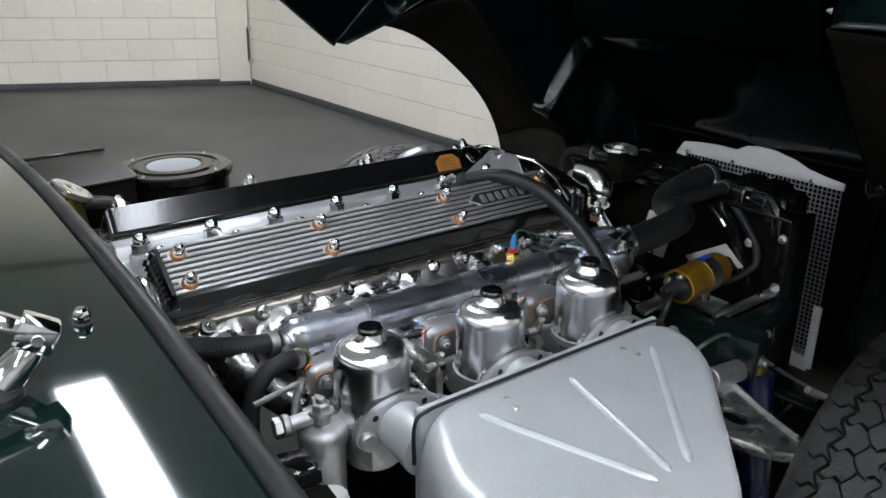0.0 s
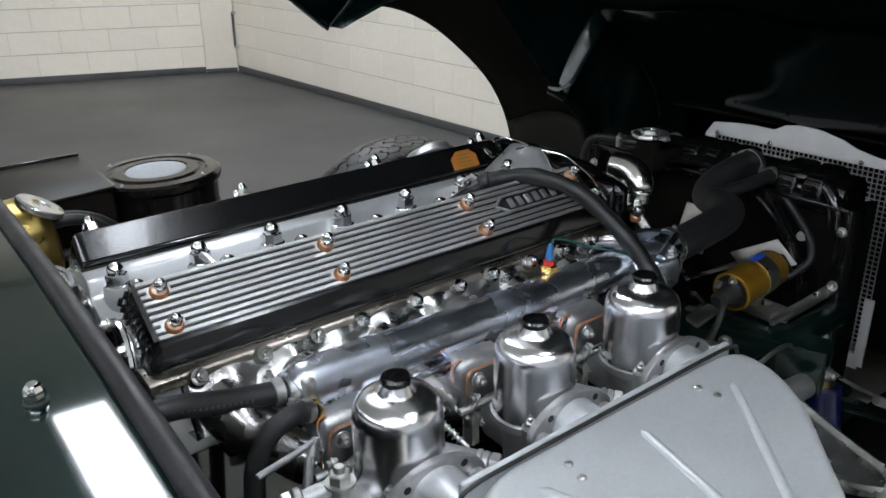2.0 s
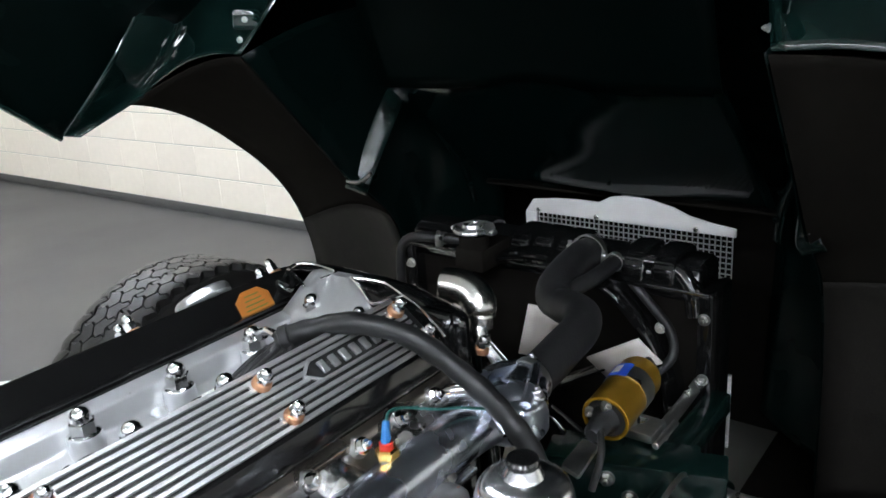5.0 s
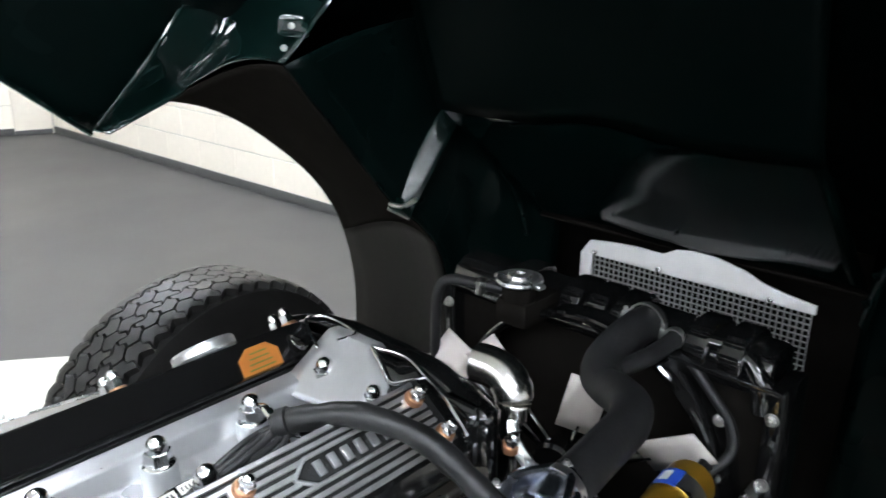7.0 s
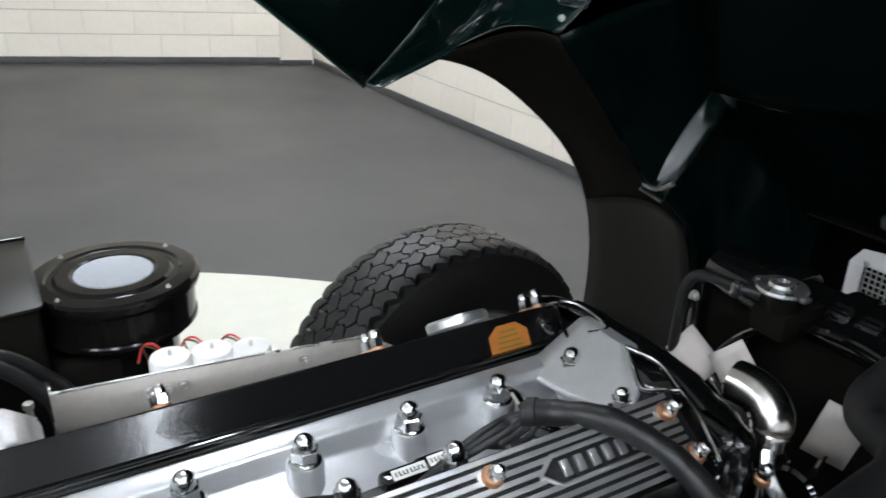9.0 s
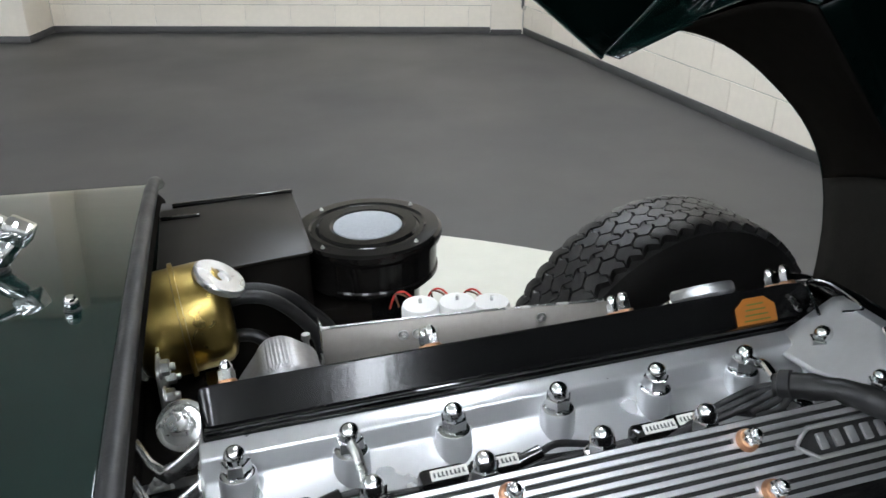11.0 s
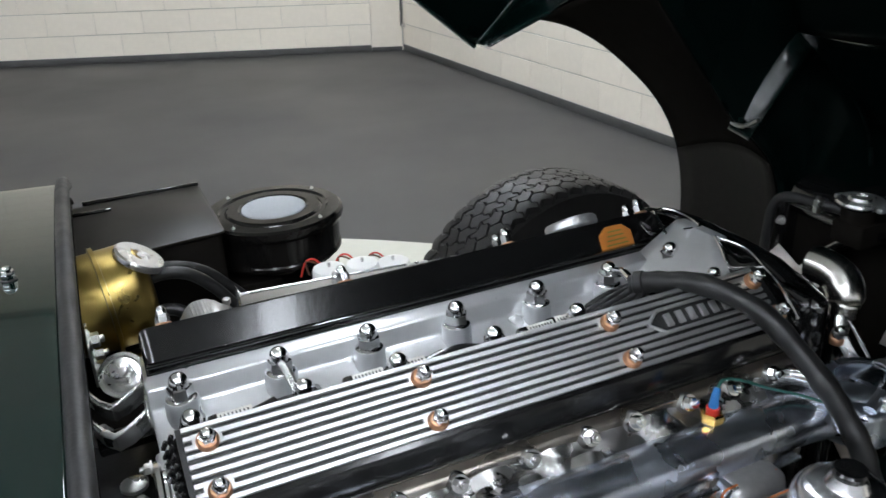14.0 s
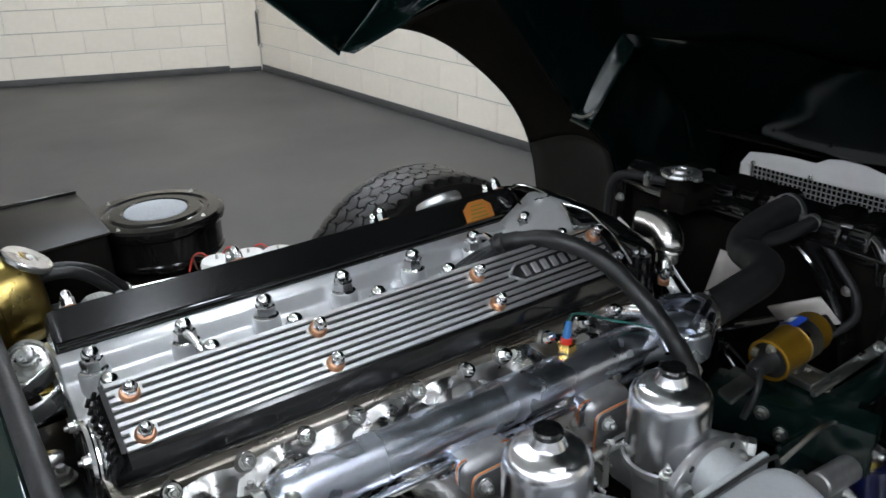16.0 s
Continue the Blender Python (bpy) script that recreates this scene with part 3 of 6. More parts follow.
tube(bm, [(-0.408, Y0 + y, scut(-0.41, y) - 0.024) for y in ys], 0.006, 8, 0, flat=3.0)
part("seal_lip", bm, SATIN, body)


def screen_jet(y):
    t = thing("washer_jet", "small chrome windscreen washer jet on the scuttle", "washer jet", (-0.463, y, scut(-0.463, y - Y0)), "washer jets")
    bm = B()
    z = scut(-0.463, y - Y0)
    lathe(bm, [(0, 0), (0.0075, 0), (0.008, 0.002), (0.0082, 0.009), (0.0070, 0.0135), (0.0045, 0.0165), (0, 0.017)], Matrix.Translation((-0.463, y, z)), 8)
    part("nozzle", bm, CHROME, t)
    bm = B()
    lathe(bm, [(0, -0.001), (0.0095, -0.001), (0.0095, 0.0015), (0, 0.0015)], Matrix.Translation((-0.463, y, z)), 18)
    part("gasket", bm, RUBBER, t)


for y in (-0.290, 0.286):
    screen_jet(y)


def wiper(x, y):
    z = scut(x, y - Y0)
    t = thing("wiper", "chrome windscreen wiper arm on the scuttle", "wiper", (x, y, z), "windscreen wipers")
    bm = B()
    lathe(bm, [(0, -0.002), (0.021, -0.002), (0.021, 0.004), (0.016, 0.008), (0.013, 0.016), (0, 0.016)], Matrix.Translation((x, y, z)), 24)
    part("spindle_boss", bm, RUBBER, t)
    bm = B()
    lathe(bm, [(0, 0.0), (0.0150, 0.0), (0.0145, 0.020), (0.0115, 0.040), (0.0085, 0.046), (0, 0.046)], at((x, y, z + 0.006), (0.042, 0.004, 0.036)), 16)
    part("spindle_cap", bm, CHROME, t)
    bm = B()
    hinge = Vector((x + 0.040, y + 0.004, z + 0.044))
    way = Vector((-0.085, 0.022, 0.048)).normalized()
    mm = at(hinge, way)
    box(bm, (-0.0145, -0.013, -0.014), (0.0145, 0.013, 0.018), 0.004, mm)
    rod(bm, mm @ Vector((-0.016, 0, 0)), mm @ Vector((0.016, 0, 0)), 0.0055, 14)
    part("arm_head", bm, CHROME, t)
    bm = B()
    sheet(bm, [[mm @ Vector((q * wd, 0.007 - 0.004 * abs(q) ** 3, d)) for q in (-1, -0.85, -0.4, 0, 0.4, 0.85, 1)] for d, wd in ((0.008, 0.0150), (0.03, 0.0160), (0.08, 0.0135), (0.15, 0.0100), (0.26, 0.0065))])
    am = part("arm", bm, NUTM, t)
    so = am.modifiers.new("thickness", "SOLIDIFY")
    so.thickness = 0.004


for x, y in ((-0.553, -0.388), (-0.550, 0.025), (-0.568, 0.420)):
    wiper(x, y)


# ---- wheels ----
def wheel(y, side):
    R = 0.331
    t = tagged(new("wheel"), "black radial tyre with deep wavy tread on a silver rim", "wheel", "front wheels")
    t.matrix_world = Matrix.Translation((0.505, y, R)) @ Matrix.Rotation(radians(8), 4, "Z") @ Matrix.Rotation(radians(-90), 4, "X")
    t["base"] = [0, 0, 0]
    bm = B()
    w = 0.088
    prof = [(0.190, -0.070), (0.205, -0.086), (0.245, -0.094), (0.285, -0.093), (0.312, -0.084), (R - 0.018, -0.068), (R - 0.013, -0.05), (R - 0.011, -0.02), (R - 0.011, 0.02), (R - 0.013, 0.05),
            (R - 0.018, 0.068), (0.312, 0.084), (0.285, 0.093), (0.245, 0.094), (0.205, 0.086), (0.190, 0.070), (0.190, -0.070)]
    lathe(bm, prof, None, 96)
    part("tyre", bm, TYRE, t, weld=True)
    # tread: five rows of S-shaped blocks
    bm = B()
    n = 54
    for k, (zc, zw) in enumerate(((-0.060, 0.0130), (-0.029, 0.0130), (0.0, 0.0130), (0.029, 0.0130), (0.060, 0.0130))):
        edge = 0.006 if abs(zc) > 0.05 else 0.0
        for i in range(n):
            a0 = (i + 0.5 * (k % 2)) / n * 2 * math.pi
            da = 2 * math.pi / n
            cols = []
            for j in range(7):
                f = j / 6 * 0.89
                wob = 0.0062 * (1 - abs(((f + 0.5 * (k % 2) + 0.1) % 1.0) * 4 - 2))
                cols.append((a0 + f * da, zc + wob - zw, zc + wob + zw))
            lo, hi = [], []
            for a, z0, z1 in cols:
                for lst, rr in ((lo, R - 0.018), (hi, R)):
                    def rad(z):
                        return rr - max(0, abs(z) - 0.045) ** 2 * 6.5
                    sk = 0.035 * da
                    lst.append([(rad(z) * math.cos(a + sk * q), rad(z) * math.sin(a + sk * q), z) for q, z in ((0, z0), (3, (2 * z0 + z1) / 3), (-3, (z0 + 2 * z1) / 3), (0, z1))])
            H = [[bm.verts.new(p) for p in c] for c in hi]
            L = [[bm.verts.new(c[0]), bm.verts.new(c[-1])] for c in lo]
            for j in range(6):
                for q in range(3):
                    bm.faces.new((H[j][q], H[j + 1][q], H[j + 1][q + 1], H[j][q + 1]))
                bm.faces.new((L[j][0], L[j + 1][0], H[j + 1][0], H[j][0]))
                bm.faces.new((L[j][1], H[j][3], H[j + 1][3], L[j + 1][1]))
            bm.faces.new([L[0][0]] + H[0] + [L[0][1]])
            bm.faces.new([L[6][1]] + H[6][::-1] + [L[6][0]])
    part("tread", bm, TYRE, t, sharp=0.5)
    bm = B()
    lathe(bm, [(0.192, -0.075), (0.199, -0.078), (0.199, -0.070), (0.180, -0.062), (0.170, -0.03), (0.170, 0.03), (0.180, 0.062), (0.199, 0.070), (0.199, 0.078), (0.192, 0.075), (0.165, 0.03), (0.165, -0.03), (0.192, -0.075)], None, 64)
    part("rim", bm, CAST, t, weld=True)
    bm = B()
    rod(bm, (0, 0, -0.05), (0, 0, 0.06), 0.045, 24)
    for i in range(36):
        a = i / 36 * 2 * math.pi
        b = a + (0.4 if i % 2 else -0.4)
        rod(bm, (0.04 * math.cos(b), 0.04 * math.sin(b), 0.045 if i % 4 < 2 else -0.04), (0.172 * math.cos(a), 0.172 * math.sin(a), 0.0), 0.0025, 6)
    part("spokes", bm, CHROME, t)


wheel(Y0 + 0.620, 1)
wheel(Y0 - 0.707, -1)

# ---- engine ----
engine = thing("engine", "silver six-cylinder engine with ribbed black cam cover and polished fittings", "engine", (0, Y0, 0.25))
XR, XF = -0.345, 0.372


def draw_x(bm, poly, x0, x1, bevel=0.0, seg=2):
    """A (y, z) outline drawn out along the engine."""
    prism(bm, poly, x0, x1, Matrix(((0, 0, 1, 0), (1, 0, 0, 0), (0, 1, 0, 0), (0, 0, 0, 1))), bevel, seg)


bm = B()
draw_x(bm, [(-0.150, 0.60), (-0.150, 0.700), (-0.066, 0.700), (-0.055, 0.686), (-0.02, 0.684), (0.030, 0.694), (0.066, 0.716), (0.072, 0.738), (0.094, 0.742), (0.100, 0.735), (0.190, 0.715), (0.190, 0.60)], XR, XF - 0.03, 0.003)
part("cylinder_head", bm, SILVER, engine, "silver painted cylinder head")
bm = B()
draw_x(bm, [(-0.13, 0.22), (-0.135, 0.598), (0.165, 0.598), (0.16, 0.22)], XR + 0.01, XF - 0.04, 0.01)
part("block", bm, BLACK, engine)
bm = B()
draw_x(bm, [(-0.14, 0.22), (-0.13, 0.54), (-0.06, 0.598), (0.10, 0.598), (0.17, 0.54), (0.17, 0.22)], -0.425, XR + 0.008, 0.01)
part("bell_housing", bm, SATIN, engine)
# raised end of the head at the front, between the covers
bm = B()
low = [Vector((0.276, 0.094, 0.728)), Vector((0.288, 0.030, 0.728)), Vector((0.304, -0.050, 0.742))]
mid = [Vector((0.314, 0.092, 0.752)), Vector((0.318, 0.040, 0.754)), Vector((0.321, -0.043, 0.765))]
top = [Vector((0.352, 0.090, 0.777)), Vector((0.352, 0.050, 0.779)), Vector((0.349, 0.010, 0.782))]
rows = []
for p, q, fs in ((low, mid, (0, 0.15, 0.5)), (mid, top, (0, 0.5, 0.88, 1.0))):
    for f in fs:
        e = [a.lerp(c, f) for a, c in zip(p, q)]
        rows.append([e[0].lerp(e[1], k / 3) for k in range(3)] + [e[1].lerp(e[2], k / 3) for k in range(4)])
for dx, dz in ((0.004, 0.0005), (0.016, -0.001), (0.019, -0.006), (0.020, -0.075)):
    rows.append([p + Vector((dx, 0, dz)) for p in rows[6]])
sheet(bm, rows)
th = part("timing_housing", bm, SILVER, engine, "raised silver end of the head", 0.5)
so = th.modifiers.new("thickness", "SOLIDIFY")
so.thickness = 0.006
bosses = [-0.313, -0.208, -0.106, 0.004, 0.114, 0.220, 0.318]
for x in bosses:
    bm = B()
    lathe(bm, [(0, -0.06), (0.0225, -0.06), (0.0185, -0.03), (0.0175, 0), (0.0165, 0.002), (0, 0.002)], Matrix.Translation((x, 0.056, 0.728)), 24)
    part("stud_boss", bm, SILVER, engine)
    link("dome_nut", HEAD_NUT, engine, "", Matrix.Translation((x, 0.056, 0.729 if x < 0.3 else 0.735)) @ Matrix.Rotation(x * 7, 4, "Z"))
for x in (-0.312, -0.203, -0.103, 0.010, 0.117, 0.222):
    bm = B()
    lathe(bm, [(0, -0.06), (0.019, -0.06), (0.0155, -0.01), (0.0145, 0), (0, 0.0)], Matrix.Translation((x, -0.028, 0.736)), 20)
    part("stud_boss", bm, SILVER, engine)
    link("dome_nut", HEAD_NUT, engine, "", Matrix.Translation((x, -0.028, 0.736)) @ Matrix.Rotation(x * 9, 4, "Z"))

link("dome_nut", HEAD_NUT, engine, "", Matrix.Translation((0.310, -0.034, 0.744)) @ Matrix.Scale(0.8, 4))

# cam covers: a sloping top on straight sides, ribbed on the near one
SL = radians(36)


def cam_cover(side):
    """side -1: over the inlet valves, 1: over the exhaust valves."""
    def Y(y):
        return -y if side < 0 else y + 0.046
    k = 0.007 if side > 0 else 0.0
    prof = [(0.064, 0.702), (0.0640, 0.742), (0.0665, 0.774), (0.0700, 0.777), (0.1290, 0.7345), (0.1335, 0.7300), (0.1375, 0.7180), (0.1390, 0.7085)] if side < 0 else [(0.056, 0.702), (0.0575, 0.742), (0.0812, 0.7755 + k * 0.6), (0.0830, 0.7770 + k * 0.5), (0.130, 0.7335 + k), (0.1345, 0.728 + k), (0.1405, 0.713), (0.150, 0.702)]
    xs = [XR + 0.004, XR + 0.009, XR + 0.020, XR + 0.03, 0.315, 0.340, 0.352, 0.357]
    sink = [0.030, 0.012, 0.002, 0.0, 0.0, 0.002, 0.010, 0.026]
    if side > 0:
        xs[:4] = [XR + 0.004, XR + 0.006, XR + 0.010, XR + 0.016]
        sink[:4] = [0.010, 0.003, 0.0005, 0.0]
    bm = B()
    rows = []
    for x, d in zip(xs, sink):
        row = []
        for y, z in prof:
            zz = z if z < 0.72 else max(0.712, z - d)
            row.append((x, Y(y), zz))
        rows.append(row)
    sheet(bm, rows)
    for r in (0, -1):
        bm.verts.ensure_lookup_table()
        vs = bm.verts[:8] if r == 0 else bm.verts[-8:]
        bm.faces.new(list(vs))
    c = part("cam_cover", bm, COVERM, engine, "gloss black cam cover", 0.32)
    bm = B()
    w = 0.1435 if side < 0 else 0.166
    fl = [(XR + 0.001, 0.062), (0.360, 0.062), (0.360, w), (XR + 0.001, w)]
    prism(bm, rounded([(x, Y(y)) for x, y in fl], 0.02), 0.7035 if side < 0 else 0.698, 0.7085 if side < 0 else 0.706, None, 0.002)
    part("gasket_flange", bm, BLACK, c)
    return c


near, far = cam_cover(-1), cam_cover(1)
for y0, y1, z0, z1, nm in ((0.0965, 0.107, 0.7395, 0.7440, "gasket_lip"), (0.0990, 0.107, 0.7445, 0.7495, "cover_lip")):
    bm = B()
    box(bm, (XR + 0.006, y0, z0), (0.322, y1, z1), 0.0012)
    part(nm, bm, BLACK, far)
# machined ledge of the head under the near cover
bm = B()
draw_x(bm, [(-0.100, 0.690), (-0.100, 0.7032), (-0.1535, 0.7032), (-0.1560, 0.7010), (-0.1560, 0.690)], XR - 0.004, 0.352, 0.0012)
part("head_ledge", bm, LEDGE, engine, "bare machined ledge of the cylinder head")
M_TOP = Matrix.Translation((0, -0.069, 0.7785)) @ Matrix.Rotation(math.pi + SL, 4, "X") @ Matrix.Scale(-1, 4, (0, 0, 1))
# in this pose x runs ahead, y down the slope, z out of it
RIBS = 9
for i in range(RIBS):
    y = 0.0045 + i * 0.0086
    pieces = [(-0.325, 0.325)]
    if 0.012 < y < 0.027:
        pieces = [(-0.325, -0.3165), (-0.2925, -0.1135), (-0.0905, 0.1055), (0.1285, 0.305 if i < 3 else 0.15)]
    if 0.056 < y < 0.072:
        pieces = [(-0.325, -0.3165), (-0.2925, -0.1135), (-0.0905, 0.1095), (0.1325, 0.311)]
    cut = []
    for a, b in pieces:
        if 1 < i < 6:
            lo, hi = 0.157 + 0.014 * abs(i - 3.5), 0.301 - 0.014 * abs(i - 3.5)
            for p, q in ((a, min(b, lo)), (max(a, hi), b)):
                if q - p > 0.006:
                    cut.append((p, q))
        else:
            cut.append((a, b))
    for a, b in cut:
        bm = B()
        box(bm, (a, y - 0.0023, -0.0005), (b, y + 0.0023, 0.0040), 0.0005, M_TOP, 1)
        part("rib", bm, RIBM, near, "polished rib")
# the ribs run down over the rear end of the cover
for i in range(RIBS):
    for d, h in ((-0.3345, -0.0105), (-0.3400, -0.0215)):
        p = M_TOP @ Vector((d, 0.0045 + i * 0.0086, h))
        bm = B()
        box(bm, (-0.0022, -0.0022, -0.0046), (0.0022, 0.0022, 0.0046), 0.0010, Matrix.Translation(p) @ Matrix.Rotation(radians(28), 4, "Y"))
        part("rib_end", bm, BLACK, near, "gloss black rib end")
for x, y in [(x, 0.0195) for x in (-0.305, -0.102, 0.117, 0.316)] + [(x, 0.0645) for x in (-0.305, -0.102, 0.121, 0.322)]:
    bm = B()
    lo, hi = (0.0105, 0.0243) if y < 0.04 else (0.0535, 0.0673)
    box(bm, (x - 0.0130, lo, -0.0004), (x + 0.0130 if x < 0.3 else x + 0.006, hi, 0.00395), 0.0005, M_TOP, 1)
    part("nut_pad", bm, RIBM, near)
bm = B()
box(bm, (-0.330, 0.001, -0.0006), (0.335, 0.0745, 0.0008), 0.0005, M_TOP)
part("rib_field", bm, CRACKLE, near, "black textured ground between the ribs")
# badge: raised outline with bars in place of lettering
bm = B()
ol = [(0.160, 0.034), (0.178, 0.0205), (0.280, 0.0205), (0.298, 0.034), (0.280, 0.0475), (0.178, 0.0475)]
for p, q in zip(ol, ol[1:] + ol[:1]):
    a, b = M_TOP @ Vector((*p, 0.0025)), M_TOP @ Vector((*q, 0.0025))
    rod(bm, a, b, 0.0022, 8)
part("badge_frame", bm, RIBM, near, "polished badge outline")
for i in range(6):
    x = 0.184 + i * 0.0158
    bm = B()
    box(bm, (x, 0.0265, 0), (x + 0.0085, 0.0415, 0.0036), 0.0010, M_TOP)
    part("badge_bar", bm, RIBM, near)


def cover_nut(m, parent, sunk=0.0):
    link("copper_washer", WASHER, parent, "copper washer", m @ Matrix.Translation((0, 0, 0.0034 - sunk)))
    link("dome_nut", COVER_NUT, parent, "", m @ Matrix.Translation((0, 0, 0.0094 - sunk)) @ Matrix.Diagonal((1, 1, 1 + 40 * sunk, 1)))


for x in (-0.305, -0.102, 0.117, 0.316):
    p = M_TOP @ Vector((x, 0.0195, 0))
    cover_nut(at(p, (0, -math.sin(SL), math.cos(SL))), near)
for x in (-0.305, -0.102, 0.121, 0.322):
    p = M_TOP @ Vector((x, 0.0645, 0))
    cover_nut(at(p, (0, -math.sin(SL), math.cos(SL))), near)
for x in (-0.312, -0.102, 0.122, 0.334):
    for y in (0.141, 0.164):
        z = 0.7885 - 0.7265 * (y - 0.116)
        cover_nut(at((x, y, z), (0, math.sin(SL), math.cos(SL))), far, 0.006)
# bright bevelled edges round the front ends of both covers
for s, yy in ((-1, 0.0), (1, 0.046)):
    bm = B()
    pts = [(0.317, s * 0.072 + yy, 0.770), (0.343, s * 0.074 + yy, 0.752), (0.352, s * 0.100 + yy, 0.744), (0.347, s * 0.13 + yy, 0.728), (0.330, s * 0.146 + yy, 0.724)]
    tube(bm, pts, 0.0032, 8, 6)
    part("bright_edge", bm, CHROME, near if s < 0 else far, "polished edge")
    bm = B()
    tube(bm, [(0.346, s * 0.066 + yy, 0.756), (0.325, s * 0.060 + yy, 0.757), (0.318, s * 0.071 + yy, 0.768)], 0.0026, 8, 6)
    part("bright_edge", bm, CHROME, near if s < 0 else far, "polished edge")
for pts in ([(0.346, 0.008, 0.785), (0.360, -0.030, 0.781), (0.352, -0.070, 0.774), (0.345, -0.100, 0.767), (0.340, -0.120, 0.757), (0.336, -0.142, 0.742)],
            [(0.346, 0.008, 0.785), (0.335, -0.018, 0.778), (0.324, -0.044, 0.769), (0.338, -0.060, 0.772), (0.352, -0.070, 0.774)],
            [(0.320, 0.070, 0.772), (0.350, 0.129, 0.777), (0.372, 0.116, 0.778), (0.366, 0.058, 0.778), (0.340, 0.060, 0.776)]):
    bm = B()
    tube(bm, pts, 0.0021, 8, 6)
    part("bright_edge", bm, NUTM, engine, "polished edge")
# sloping black end of the near cover inside its bright outline
bm = B()
sheet(bm, [[(0.346, 0.006, 0.783), (0.335, -0.018, 0.776), (0.324, -0.044, 0.767)], [(0.356, -0.014, 0.778), (0.345, -0.036, 0.771), (0.331, -0.052, 0.766)], [(0.358, -0.032, 0.778), (0.354, -0.052, 0.773), (0.340, -0.062, 0.769)], [(0.353, -0.070, 0.771), (0.350, -0.076, 0.769), (0.338, -0.074, 0.766)]])
ep = part("end_pocket", bm, BLACK, near)
so = ep.modifiers.new("thickness", "SOLIDIFY")
so.thickness = 0.004
# black timing cover bulging ahead of the covers
bm = B()
prism(bm, rounded([(0.350, 0.20), (0.357, 0.06), (0.352, -0.02), (0.345, -0.15), (0.378, -0.148), (0.402, -0.10), (0.412, -0.02), (0.412, 0.10), (0.395, 0.18)], 0.015), 0.40, 0.762, None, 0.014, 3)
part("timing_cover", bm, BLACK, engine, "gloss black timing cover")
bm = B()
brow = [(0.172, 0.748), (0.158, 0.764), (0.135, 0.7725), (0.09, 0.7745), (0.04, 0.7745), (0.0, 0.774), (-0.05, 0.7715), (-0.09, 0.765), (-0.12, 0.753), (-0.146, 0.730)]
sheet(bm, [[(x - 0.55 * max(0, abs(y - 0.03) - 0.06) ** 1.5, y, z - d) for y, z in brow] for x, d in ((0.366, 0.002), (0.376, 0.0), (0.392, 0.001), (0.402, 0.006), (0.409, 0.016), (0.412, 0.05))])
cb = part("chain_cover", bm, BLACK, engine, "gloss black bulge ahead of the cam covers", 1.0)
so = cb.modifiers.new("thickness", "SOLIDIFY")
so.thickness = 0.004
# orange tag on the far cover's inner face
tag_m = Matrix.Translation((0.272, 0.1135, 0.7600)) @ Matrix.Rotation(radians(58.5), 4, "X")
bm = B()
prism(bm, [(-0.026, -0.015), (0.026, -0.015), (0.026, 0.006), (0.013, 0.0165), (-0.013, 0.0165), (-0.026, 0.006)], 0.0, 0.0012, tag_m)
tag = part("tag", bm, TAGCOL, far, "orange printed sticker")
for k in range(4):
    bm = B()
    w = 0.017 - 0.002 * k
    box(bm, (-w, -0.010 + k * 0.006, 0.0012), (w, -0.0082 + k * 0.006, 0.0016), 0, tag_m)
    part("print_bar", bm, TAGINK, tag)
# oil filler cap behind the exhaust cover
filler = thing("oil_filler_cap", "round polished oil filler cap on the far cam cover", "oil cap", (0.205, 0.165, 0.75))
bm = B()
m = at((0.228, 0.146, 0.758), (0, math.sin(SL), math.cos(SL)))
lathe(bm, [(0, -0.01), (0.026, -0.01), (0.026, 0.008), (0.034, 0.009), (0.0365, 0.012), (0.0365, 0.020), (0.034, 0.023), (0.02, 0.024), (0, 0.0245)], m, 48)
part("cap", bm, RIBM, filler)

